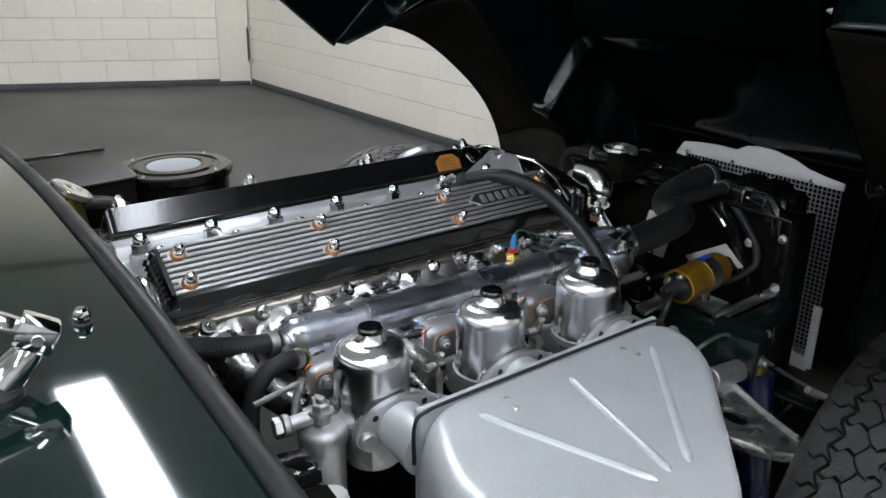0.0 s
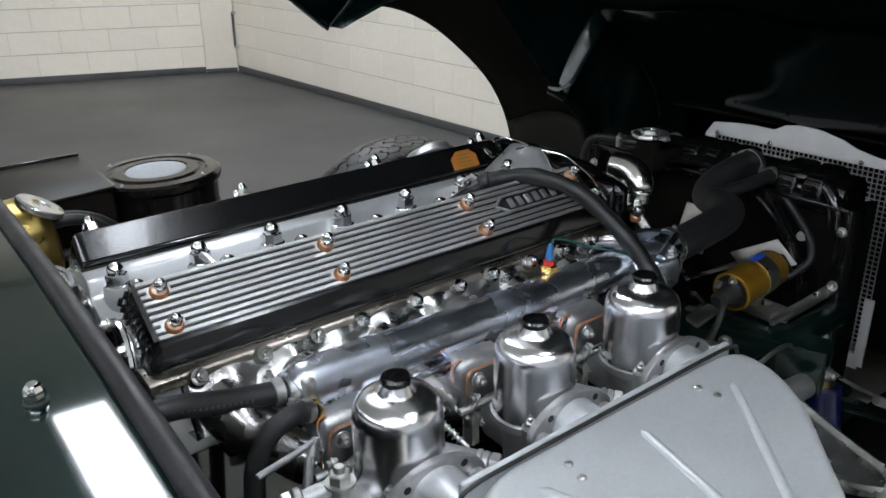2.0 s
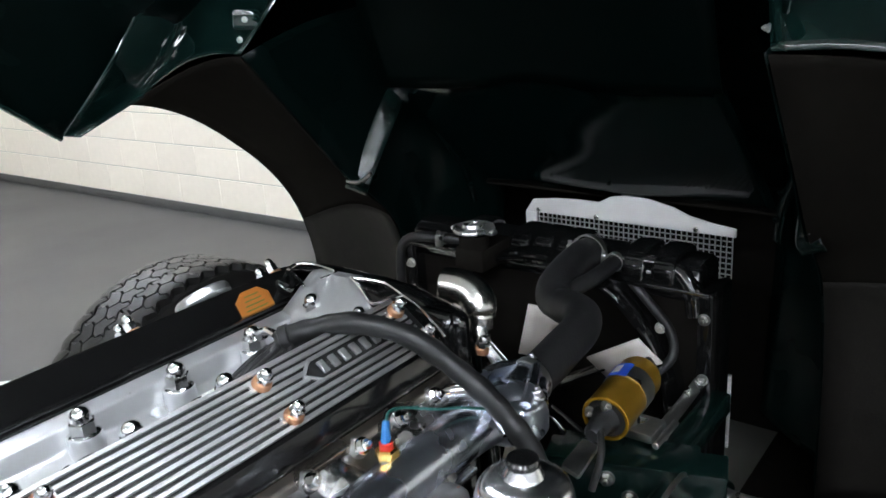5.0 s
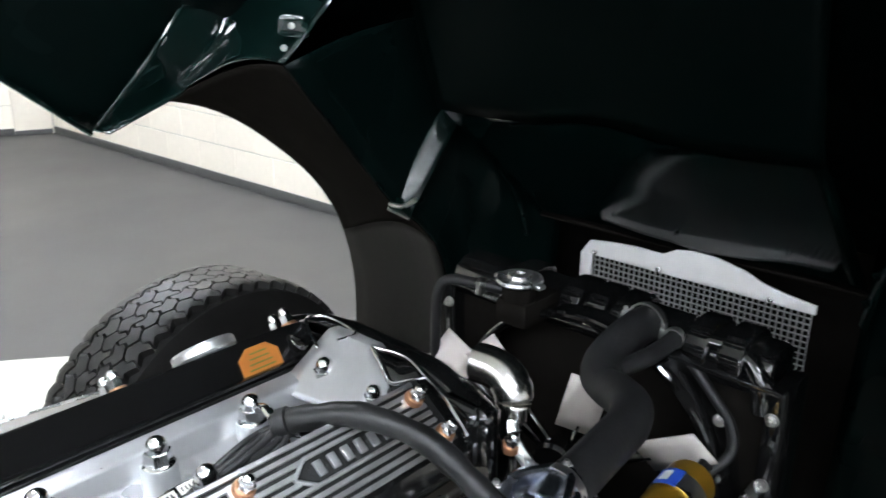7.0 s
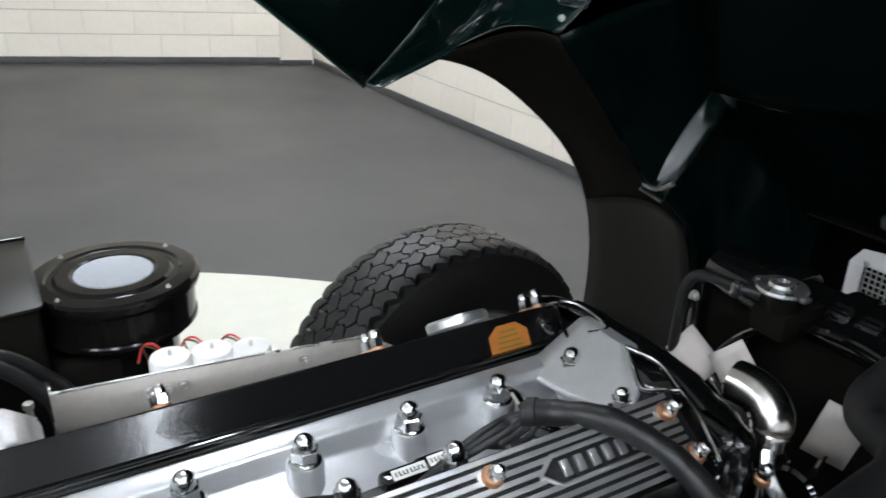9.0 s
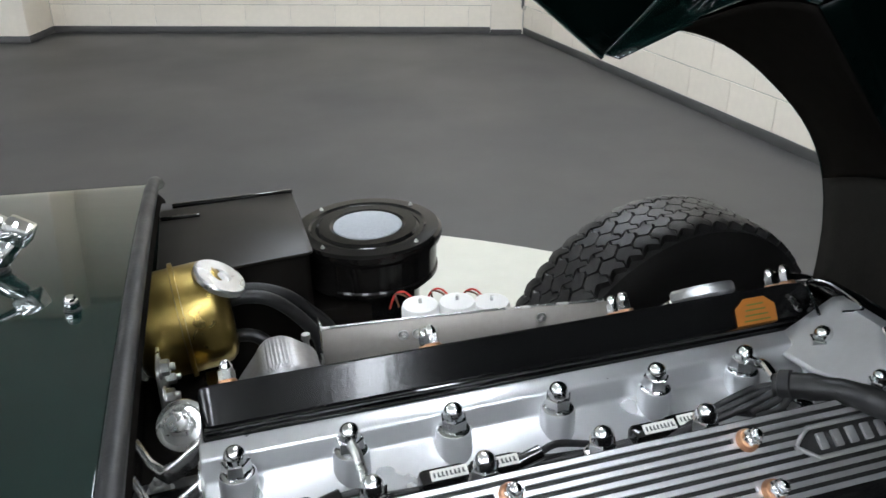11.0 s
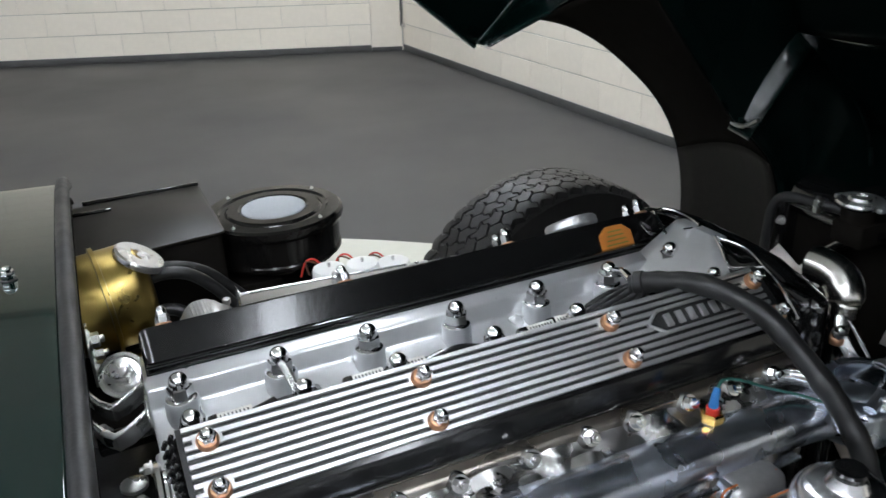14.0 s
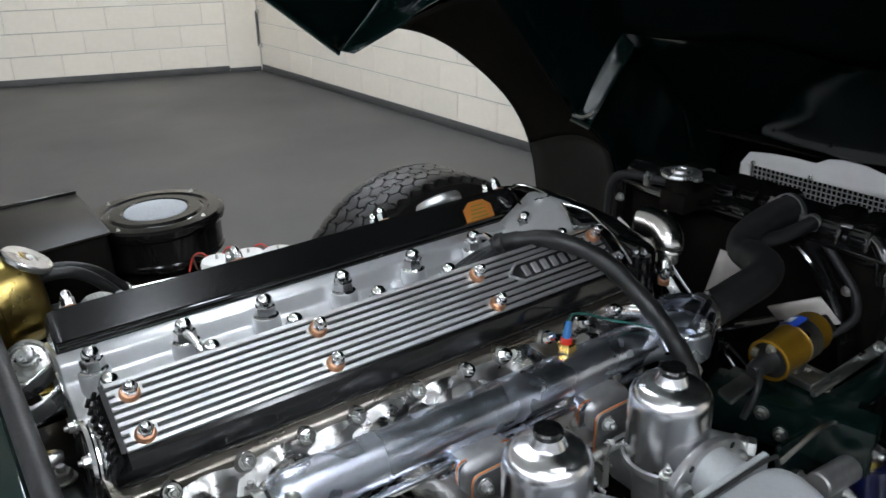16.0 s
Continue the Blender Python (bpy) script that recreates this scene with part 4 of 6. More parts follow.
# plug leads in the valley
LEADS = [(-0.268, -0.015), (-0.130, -0.014), (-0.082, -0.014), (0.078, -0.014), (0.116, -0.011)]
for k, (x, y) in enumerate(LEADS):
    lead = thing("plug_lead", "black ignition lead with a labelled plug cap in the valley", "ignition lead", (x, y, 0.70), "plug leads")
    tilt = Matrix.Translation((x, y, 0.735)) @ Matrix.Rotation(0.5, 4, "X") @ Matrix.Translation((-x, -y, -0.735))
    bm = B()
    box(bm, (x - 0.030, y - 0.011, 0.716), (x + 0.016, y + 0.011, 0.742), 0.006)
    rod(bm, (x - 0.018, y, 0.68), (x - 0.018, y, 0.722), 0.011, 14)
    rod(bm, (x + 0.012, y, 0.732), (x + 0.040, y + 0.004, 0.737), 0.0075, 14)
    part("plug_cap", bm, BLACK, lead)
    bm = B()
    box(bm, (x - 0.020, y - 0.0045, 0.7440), (x + 0.014, y + 0.0055, 0.7452), 0.0005, tilt)
    lb = part("label", bm, LABEL, lead, "white printed label")
    bm = B()
    for j in range(8):
        box(bm, (x - 0.0175 + j * 0.0038, y - 0.0018, 0.7452), (x - 0.0160 + j * 0.0038, y + 0.0026, 0.7456), 0, tilt)
        if j % 3:
            box(bm, (x - 0.0175 + j * 0.0038, y - 0.0018, 0.7452), (x - 0.0146 + j * 0.0038, y - 0.0008, 0.7456), 0, tilt)
    part("print_bar", bm, INK, lb)
    bm = B()
    end = (0.186, -0.012 - 0.0085 * k, 0.764 - 0.002 * abs(k - 2))
    mids = [(x + 0.038, y + 0.004, 0.737), (x + 0.060, y + 0.004 + 0.003 * k, 0.737)]
    if x < 0.03:
        mids += [(x + 0.10, -0.012 + 0.004 * k, 0.726), (0.05 if x < -0.08 else 0.065, -0.012 - 0.003 * k, 0.728), (0.115, -0.014 - 0.006 * k, 0.742)]
    else:
        mids += [((x + 0.06 + 0.186) / 2, -0.013 - 0.007 * k, 0.750)]
    tube(bm, mids + [(0.160, -0.014 - 0.0085 * k, 0.757), end, (0.205, -0.035, 0.776)], 0.0036, 10, 8)
    part("cable", bm, RUBBER, lead)
# clip rod between two studs
bm = B()
tube(bm, [(-0.210, 0.052, 0.742), (-0.206, 0.035, 0.742), (-0.204, 0.005, 0.733), (-0.204, -0.028, 0.724), (-0.205, -0.042, 0.722)], 0.0048, 10, 6)
part("link_bar", bm, ZINC, engine)
bm = B()
tube(bm, [(0.222, 0.056, 0.742), (0.214, 0.030, 0.757), (0.205, 0.005, 0.770), (0.198, -0.02, 0.772)], 0.0048, 10, 6, flat=1.8)
part("lead_clip", bm, CHROME, engine)

# conduit that gathers the leads and arches over the cover
conduit = thing("lead_conduit", "thick black rubber conduit arching over the cam cover", "hose", (0.3, -0.2, 0.65))
bm = B()
tube(bm, [(0.194, -0.024, 0.768), (0.212, -0.046, 0.778), (0.242, -0.087, 0.785), (0.272, -0.142, 0.770), (0.288, -0.197, 0.734), (0.298, -0.242, 0.695), (0.304, -0.275, 0.650), (0.31, -0.29, 0.60)], lambda f: 0.0122 - 0.0006 * math.sin(37 * f) + 0.0005 * math.sin(91 * f), 18, 12)
part("sleeve", bm, HOSE, conduit)
bm = B()
lathe(bm, [(0.0130, -0.006), (0.0150, -0.005), (0.0150, 0.005), (0.0130, 0.006), (0.0130, -0.006)], at((0.2, -0.031, 0.772), (0.6, -0.7, 0.3)), 20)
part("end_collar", bm, RUBBER, conduit, "moulded rubber collar")

# ---- inlet side: manifold, water rail, carburettors, airbox ----
manifold = thing("inlet_manifold", "polished aluminium inlet manifold with water rail and studs", "manifold", (0, -0.19, 0.6))
bm = B()
SWELLS = ((-0.263, 1.0), (-0.190, 1.0), (-0.127, 0.5), (-0.064, 1.0), (0.008, 1.0), (0.069, 0.5), (0.131, 1.0), (0.193, 0.5), (0.250, 1.0))
rows = []
for i in range(161):
    x = -0.318 + 0.653 * i / 160
    b = sum(a * math.exp(-((x - c) / 0.021) ** 2) for c, a in SWELLS)
    d = max(0.0, 0.25 - min(abs(x + 0.318), abs(x - 0.335)) / 0.02) * 0.02
    rows.append([(x, -0.142, 0.7015 - d)] + [(x, -0.146 - 0.040 * s ** 0.85 - 0.008 * b * math.sin(math.pi * min(1, s * 1.05)) + d, 0.7025 - 0.062 * s + 0.005 * b * math.sin(math.pi * min(1, s * 1.05)) - d) for s in (0, 0.04, 0.12, 0.22, 0.34, 0.46, 0.58, 0.7, 0.82, 0.92, 1.0)] + [(x, -0.150, 0.630)])
sheet(bm, rows)
part("flange", bm, CASTPOL, manifold, "polished wavy port flange", 0.8)
bm = B()
draw_x(bm, [(-0.140, 0.600), (-0.140, 0.684), (-0.162, 0.684), (-0.176, 0.668), (-0.188, 0.650), (-0.194, 0.630), (-0.184, 0.600)], -0.290, 0.325, 0.006, 3)
part("casting", bm, CASTPOL, manifold, "polished manifold casting")
PORTS = [-0.285, -0.185, -0.085, 0.035, 0.135, 0.235]
for x in (-0.172, 0.010, 0.194):
    bm = B()
    box(bm, (x - 0.038, -0.252, 0.578), (x + 0.038, -0.200, 0.648), 0.016, None, 3)
    part("riser", bm, CAST, manifold)
for i, x in enumerate(PORTS):
    bm = B()
    cx = [-0.172, 0.010, 0.194][i // 2]
    tube(bm, [(x, -0.160, 0.660), (x + (cx - x) * 0.1, -0.190, 0.648), (x + (cx - x) * 0.35, -0.210, 0.618), (x + (cx - x) * 0.6, -0.234, 0.590)], lambda f: 0.031 - 0.006 * f, 20, 6)
    part("runner", bm, CASTPOL, manifold)
for i, x in enumerate((-0.300, -0.226, -0.160, -0.100, -0.023, 0.045, 0.100, 0.168, 0.228, 0.285)):
    bm = B()
    lathe(bm, [(0, -0.014), (0.0135, -0.014), (0.0108, 0.000), (0.0088, 0.0025), (0, 0.0025)], at((x, -0.160, 0.6960), (0, -0.86, 0.5)), 18)
    part("stud_boss", bm, CASTPOL, manifold)
    link("stud_nut", BOLT_P, manifold, "", at((x, -0.1625, 0.6978), (0, -0.86, 0.5)) @ Matrix.Rotation(x * 11, 4, "Z") @ Matrix.Scale(0.85, 4))
bm = B()
tube(bm, [(-0.215, -0.202, 0.662), (-0.19, -0.197, 0.665), (-0.1, -0.196, 0.662), (0.1, -0.196, 0.659), (0.27, -0.196, 0.659), (0.335, -0.205, 0.659), (0.365, -0.22, 0.66)], lambda f: 0.021 + 0.008 * min(1, f * 8), 24, 8)
part("water_rail", bm, RAIL, manifold, "long polished water rail")
bm = B()
box(bm, (-0.185, -0.2335, 0.636), (0.262, -0.2215, 0.6435), 0.002)
part("rail_lip", bm, POLISH, manifold, "bright lower lip of the rail")
bm = B()
tube(bm, [(-0.222, -0.199, 0.666), (-0.205, -0.200, 0.664)], 0.015, 16, 2)
box(bm, (-0.212, -0.226, 0.644), (-0.196, -0.176, 0.686), 0.006)
part("rail_end", bm, ZINC, manifold)
for d in (-0.022, 0.022):
    link("bolt", BOLT_S, manifold, "", at((-0.213, -0.201 + d, 0.665 + d * 0.3), (-1, 0, 0.1)))
bm = B()
rod(bm, (-0.205, -0.220, 0.652), (-0.210, -0.234, 0.654), 0.012, 6)
part("brass_union", bm, BRASS, manifold, "brass union")
# thermostat housing at the front of the rail
thermo = thing("thermostat_housing", "polished thermostat housing with studs at the front of the rail", "thermostat", (0.37, -0.21, 0.62))
bm = B()
lathe(bm, [(0, -0.03), (0.036, -0.03), (0.038, 0.0), (0.044, 0.003), (0.044, 0.012), (0.034, 0.016), (0.028, 0.028), (0, 0.031)], Matrix.Translation((0.365, -0.205, 0.655)), 28)
tube(bm, [(0.372, -0.205, 0.662), (0.395, -0.203, 0.664), (0.425, -0.200, 0.664)], 0.026, 20, 4)
part("housing", bm, RAIL, thermo)
for a in (0.4, 2.5, 4.6):
    link("stud_nut", BOLT_M, thermo, "", Matrix.Translation((0.365 + 0.04 * math.cos(a), -0.205 + 0.04 * math.sin(a), 0.666)))
bm = B()
tube(bm, [(0.290, -0.152, 0.672), (0.299, -0.165, 0.690), (0.311, -0.193, 0.697), (0.309, -0.225, 0.688), (0.300, -0.248, 0.668)], 0.0085, 14, 8, flat=1.3)
part("lug", bm, NUTM, thermo, "polished arched lug")
bm = B()
prism(bm, rounded([(0.318, -0.166), (0.355, -0.154), (0.432, -0.182), (0.440, -0.212), (0.366, -0.258), (0.325, -0.254)], 0.014, 4), 0.632, 0.681, None, 0.008, 3)
part("flange", bm, RAIL, thermo, "polished triangular flange")
for p in ((0.352, -0.166), (0.428, -0.198), (0.362, -0.246)):
    link("stud_nut", BOLT_M, thermo, "", Matrix.Translation((*p, 0.681)))
bm = B()
tube(bm, [(0.335, -0.178, 0.680), (0.375, -0.172, 0.688), (0.420, -0.190, 0.684)], 0.007, 10, 6)
tube(bm, [(0.340, -0.244, 0.680), (0.375, -0.232, 0.688), (0.425, -0.206, 0.684)], 0.007, 10, 6)
part("web", bm, RAIL, thermo)
# temperature sender with a blue sleeve
sender = thing("temperature_sender", "brass temperature sender with a blue sleeved wire", "sensor", (0.177, -0.187, 0.683))
bm = B()
lathe(bm, [(0, -0.004), (0.0085, -0.004), (0.0085, 0.004), (0, 0.004)], Matrix.Translation((0.177, -0.187, 0.686)), 6)
part("collar", bm, ZINC, sender)
bm = B()
lathe(bm, [(0.0, 0.003), (0.0122, 0.003), (0.0122, 0.011), (0.0095, 0.013), (0, 0.013)], Matrix.Translation((0.177, -0.187, 0.686)), 6)
part("sender_body", bm, NEWBRASS, sender)
bm = B()
rod(bm, (0.177, -0.187, 0.698), (0.177, -0.187, 0.706), 0.007, 12)
part("terminal", bm, REDPL, sender, "red insulator")
bm = B()
tube(bm, [(0.177, -0.187, 0.704), (0.179, -0.186, 0.714), (0.184, -0.183, 0.724)], lambda f: 0.0056 - 0.002 * f, 10, 6)
part("sleeve", bm, BLUE, sender, "blue sleeve")
bm = B()
tube(bm, [(0.184, -0.183, 0.724), (0.194, -0.180, 0.7285), (0.216, -0.181, 0.722), (0.250, -0.190, 0.706), (0.278, -0.203, 0.697), (0.30, -0.22, 0.690)], 0.0015, 8, 8)
part("wire", bm, GREENW, sender, "thin green wire")


def carburettor(x):
    """A constant-depression carburettor: dashpot, body, flange, float parts, linkage."""
    y = -0.338
    c = thing("carburettor", "polished carburettor dashpot on a cast body with zinc linkage", "carburettor", (x, y, 0.52), "row of three carburettors")
    M = Matrix.Translation((x, y, 0))
    bm = B()
    lathe(bm, [(0, 0.622), (0.0462, 0.622), (0.0464, 0.629), (0.0455, 0.631), (0.0452, 0.690), (0.0445, 0.6965), (0.0427, 0.7025), (0.0395, 0.7075), (0.0350, 0.7110), (0.0290, 0.7133), (0.0215, 0.7150), (0.0190, 0.7158), (0.0175, 0.7180), (0.0140, 0.7260), (0, 0.7260)], M, 64)
    part("dashpot", bm, DASHPOT, c, "polished aluminium dashpot")
    bm = B()
    lathe(bm, [(0, 0.7240), (0.0120, 0.7240), (0.0150, 0.7255), (0.0155, 0.7305), (0.0140, 0.7330), (0.0085, 0.7337), (0, 0.7337)], M, 12)
    part("damper_cap", bm, BLACK, c, "black damper cap")
    bm = B()
    lathe(bm, [(0, 0.556), (0.034, 0.556), (0.037, 0.585), (0.041, 0.608), (0.0490, 0.614), (0.0490, 0.622), (0, 0.622)], M, 36)
    box(bm, (x - 0.033, y - 0.05, 0.566), (x + 0.033, y + 0.062, 0.620), 0.012)
    part("carburettor_body", bm, CAST, c, "cast aluminium body")
    for a in (-2.4, -0.8, 1.2):
        p = Vector((x + 0.050 * math.cos(a), y + 0.050 * math.sin(a), 0.624))
        bm = B()
        lathe(bm, [(0, -0.022), (0.0075, -0.020), (0.0090, -0.006), (0.0090, 0.004), (0, 0.004)], Matrix.Translation(p), 16)
        part("screw_lug", bm, CAST, c)
        link("screw", BOLT_S, c, "", Matrix.Translation(p + Vector((0, 0, 0.004))))
    # manifold side: square flange, orange gasket, insulator
    for yy, th, mm, nm, sz in ((-0.271, 0.006, DULL, "flange", 0.040), (-0.2685, 0.0016, ORANGE, "gasket", 0.0405), (-0.2415, 0.0265, RAIL, "insulator", 0.0390), (-0.2390, 0.0022, ORANGE, "gasket", 0.0395)):
        bm = B()
        prism(bm, rounded([(x - sz, 0.575), (x + sz, 0.575), (x + sz, 0.575 + sz * 1.82), (x - sz, 0.575 + sz * 1.82)], 0.012), -yy - th, -yy, Matrix(((1, 0, 0, 0), (0, 0, -1, 0), (0, 1, 0, 0), (0, 0, 0, 1))), 0.0008)
        part(nm, bm, mm, c, "orange gasket" if nm == "gasket" else "")
    for dx in (-0.031, 0.031):
        for z in (0.587, 0.640):
            link("flange_nut", BOLT_M, c, "", at((x + dx, -0.277, z), (0, -1, 0)))
    # airbox side: oval flange
    bm = B()
    ov = [(x + 0.003 + 0.060 * math.cos(a) * (0.75 + 0.25 * abs(math.cos(a))), 0.630 + 0.035 * math.sin(a)) for a in [k / 28 * 2 * math.pi for k in range(28)]]
    prism(bm, ov, 0.386, 0.396, Matrix(((1, 0, 0, 0), (0, 0, -1, 0), (0, 1, 0, 0), (0, 0, 0, 1))), 0.002)
    fl = part("trumpet_flange", bm, CAST, c)
    for dx in (-0.046, 0.046):
        bm = B()
        rod(bm, (x + 0.003 + dx, -0.392, 0.627), (x + 0.003 + dx, -0.403, 0.626), 0.0105, 20, edge=0.002)
        part("bolt_face", bm, CAST, fl)
        # flat dark disc in place of the shade inside a bolt hole
        bm = B()
        rod(bm, (x + 0.003 + dx * 0.72, -0.3955, 0.649), (x + 0.003 + dx * 0.72, -0.3966, 0.649), 0.0042, 12)
        part("hole_shade", bm, DARK, fl)
    # banjo union and fuel pipe, throttle levers
    bm = B()
    rod(bm, (x + 0.030, y + 0.010, 0.630), (x + 0.066, y - 0.038, 0.624), 0.0118, 20)
    rod(bm, (x + 0.066, y - 0.038, 0.624), (x + 0.070, y - 0.0435, 0.6235), 0.0135, 20)
    part("union_sleeve", bm, CAST, c)
    bm = B()
    rod(bm, (x + 0.070, y - 0.0435, 0.6235), (x + 0.0745, y - 0.0495, 0.623), 0.0128, 20)
    part("union_ring", bm, ZINC, c)
    bm = B()
    rod(bm, (x + 0.0745, y - 0.0495, 0.623), (x + 0.081, y - 0.058, 0.622), 0.0130, 6)
    part("union_nut", bm, ZINC, c)
    bm = B()
    rod(bm, (x - 0.075, y + 0.040, 0.624), (x + 0.075, y + 0.040, 0.624), 0.0045, 12)
    part("throttle_shaft", bm, ZINC, c)
    for dx, an in ((-0.060, 0.5), (0.064, -0.7), (0.074, 0.3)):
        bm = B()
        m = Matrix.Translation((x + dx, y + 0.040, 0.624)) @ Matrix.Rotation(an, 4, "X")
        prism(bm, rounded([(-0.008, -0.008), (0.008, -0.008), (0.0045, 0.026), (-0.0045, 0.026)], 0.004), -0.0015, 0.0015, m @ Matrix.Rotation(radians(90), 4, "Y") @ Matrix.Rotation(radians(90), 4, "Z"), 0)
        rod(bm, m @ Vector((-0.006, 0, 0.021)), m @ Vector((0.006, 0, 0.021)), 0.0035, 8)
        part("lever", bm, ZINC, c)
    bm = B()
    rod(bm, (x + 0.066, y + 0.052, 0.646), (x + 0.094, y + 0.010, 0.600), 0.003, 10)
    for k in range(9):
        f = k / 9
        lathe(bm, [(0.0035, 0), (0.0058, 0.001), (0.0035, 0.002)], at(Vector((x + 0.068, y + 0.050, 0.642)).lerp(Vector((x + 0.09, y + 0.014, 0.605)), f), (0.5, -0.8, -0.9)), 10)
    part("return_spring", bm, ZINC, c)
    bm = B()
    lathe(bm, [(0, 0.575), (0.010, 0.575), (0.010, 0.606), (0.008, 0.610), (0.005, 0.615), (0, 0.615)], Matrix.Translation((x - 0.055, y + 0.045, 0)), 6)
    part("jet_housing", bm, ZINC, c)
    bm = B()
    lathe(bm, [(0, 0.580), (0.014, 0.580), (0.014, 0.628), (0.011, 0.632), (0, 0.632)], Matrix.Translation((x + 0.056, y + 0.050, 0)), 14)
    part("dashpot_vent", bm, CAST, c)


CARBS = (-0.170, 0.011, 0.189)
for x in CARBS:
    carburettor(x)

# float chamber at the rear carburettor
bowl = thing("float_chamber", "cast float chamber with a domed lid and fuel union", "float chamber", (-0.236, -0.342, 0.5), m=CAR @ Matrix.Translation((0.000, 0.010, 0.020)))
bm = B()
M = Matrix.Translation((-0.240, -0.352, 0))
lathe(bm, [(0, 0.50), (0.0255, 0.50), (0.0265, 0.588), (0, 0.588)], M, 28)
part("bowl", bm, CAST, bowl)
bm = B()
lathe(bm, [(0, 0.588), (0.0292, 0.588), (0.0292, 0.599), (0.0280, 0.603), (0.0240, 0.6075), (0.0175, 0.6105), (0.0105, 0.6125), (0.0100, 0.622), (0, 0.622)], M, 32)
part("lid", bm, CAST, bowl)
bm = B()
rod(bm, (-0.235, -0.346, 0.618), (-0.276, -0.339, 0.614), 0.0092, 16)
rod(bm, (-0.274, -0.3393, 0.614), (-0.283, -0.338, 0.6135), 0.0135, 20)
part("fuel_union", bm, CAST, bowl)
bm = B()
rod(bm, (-0.283, -0.338, 0.6135), (-0.293, -0.3365, 0.613), 0.0125, 6)
part("union_nut", bm, ZINC, bowl)
link("banjo_bolt", BOLT_L, bowl, "", Matrix.Translation((-0.240, -0.352, 0.624)))
bm = B()
rod(bm, (-0.300, -0.300, 0.628), (-0.235, -0.290, 0.632), 0.0038, 10)
rod(bm, (-0.243, -0.300, 0.622), (-0.230, -0.285, 0.632), 0.0060, 12)
rod(bm, (-0.262, -0.325, 0.61), (-0.245, -0.300, 0.624), 0.005, 10)
part("choke_link", bm, DULL, bowl)

# airbox
airbox = thing("airbox", "silver hammered triangular airbox with pressed ribs and rivets", "airbox", (0, -0.6, 0.54), m=CAR @ Matrix.Translation((-0.018, -0.022, 0.026)))
AB = rounded([(-0.176, -0.440), (0.250, -0.436), (0.212, -0.525), (-0.015, -0.742), (-0.17, -0.80), (-0.235, -0.57)], [0.05, 0.055, 0.07, 0.08, 0.08, 0.06], 8)
bm = B()
rows = []
cen = Vector((-0.03, -0.575))
for z, k in ((0.500, 1.0), (0.560, 1.0), (0.612, 1.0), (0.626, 0.994), (0.638, 0.978), (0.648, 0.952), (0.655, 0.918), (0.659, 0.878), (0.6602, 0.835)):
    rows.append([((p[0] - cen.x) * k + cen.x, (p[1] - cen.y) * (k if p[1] < -0.47 else 1 - (1 - k) * 0.30) + cen.y, z) for p in AB])
sheet(bm, rows, True)
bm.verts.ensure_lookup_table()
bm.faces.new(bm.verts[-len(AB):])
bm.faces.new(list(bm.verts[:len(AB)])[::-1])
part("shell", bm, HAMMER, airbox, "silver hammered sheet shell", 0.9)
bm = B()
prism(bm, rounded([(-0.168, -0.4310), (0.215, -0.4265), (0.215, -0.4340), (-0.168, -0.4385)], 0.003), 0.515, 0.6615, None, 0.002)
part("back_plate", bm, HAMMER, airbox)
bm = B()
tube(bm, [(-0.176, -0.4415, 0.600), (-0.175, -0.4415, 0.648), (-0.158, -0.4412, 0.6595), (-0.10, -0.4400, 0.6608), (0.10, -0.4380, 0.6608), (0.205, -0.4368, 0.6595), (0.225, -0.4375, 0.648), (0.228, -0.4385, 0.600)], 0.0022, 10, 8)
part("seal", bm, RUBBER, airbox, "thin black rubber seal")
for p, q in (((0.0135, -0.478), (-0.032, -0.660)), ((0.150, -0.482), (-0.007, -0.662)), ((-0.119, -0.478), (-0.052, -0.661))):
    bm = B()
    P, Q = Vector((*p, 0.6585)), Vector((*q, 0.6585))
    tube(bm, [P, P.lerp(Q, 0.12), P.lerp(Q, 0.5), P.lerp(Q, 0.88), Q], lambda f: 0.0055 * min(1, 0.3 + 6 * min(f, 1 - f)), 12, 4)
    part("pressed_rib", bm, HAMMER, airbox)
for p in ((-0.076, -0.472), (-0.080, -0.492), (0.113, -0.467), (0.117, -0.487)):
    bm = B()
    lathe(bm, [(0, -0.001), (0.0042, -0.001), (0.0040, 0.001), (0.0025, 0.0022), (0, 0.0026)], Matrix.Translation((*p, 0.6605)), 14)
    part("rivet", bm, ZINC, airbox)
for x in CARBS:
    bm = B()
    tube(bm, [(x + 0.021, -0.374, 0.604), (x + 0.020, -0.395, 0.603), (x + 0.017, -0.434, 0.602)], 0.0300, 32, 5)
    part("trumpet", bm, HAMMER, airbox, "cast intake trumpet")

# water hoses at the rear of the rail
hose = thing("heater_hose", "black rubber heater hose clipped to the rail", "hose", (-0.24, -0.21, 0.6))
bm = B()
tube(bm, [(-0.212, -0.201, 0.664), (-0.226, -0.197, 0.668), (-0.260, -0.195, 0.673), (-0.302, -0.195, 0.683), (-0.343, -0.195, 0.694), (-0.43, -0.19, 0.698)], 0.0128, 18, 8)
part("rubber", bm, RUBBER, hose)
bm = B()
for j in range(13):
    box(bm, (-0.262 - j * 0.0060, -0.2080, 0.6745 + j * 0.0014), (-0.2650 - j * 0.0060, -0.2050, 0.6775 + j * 0.0014), 0)
part("print_bar", bm, PRINT, hose, "faint printed marking")
clamp(hose, (-0.232, -0.196, 0.669), (1, 0, -0.1), 0.0128)
hose = thing("return_hose", "black rubber hose curving down from the rail", "hose", (-0.26, -0.24, 0.5))
bm = B()
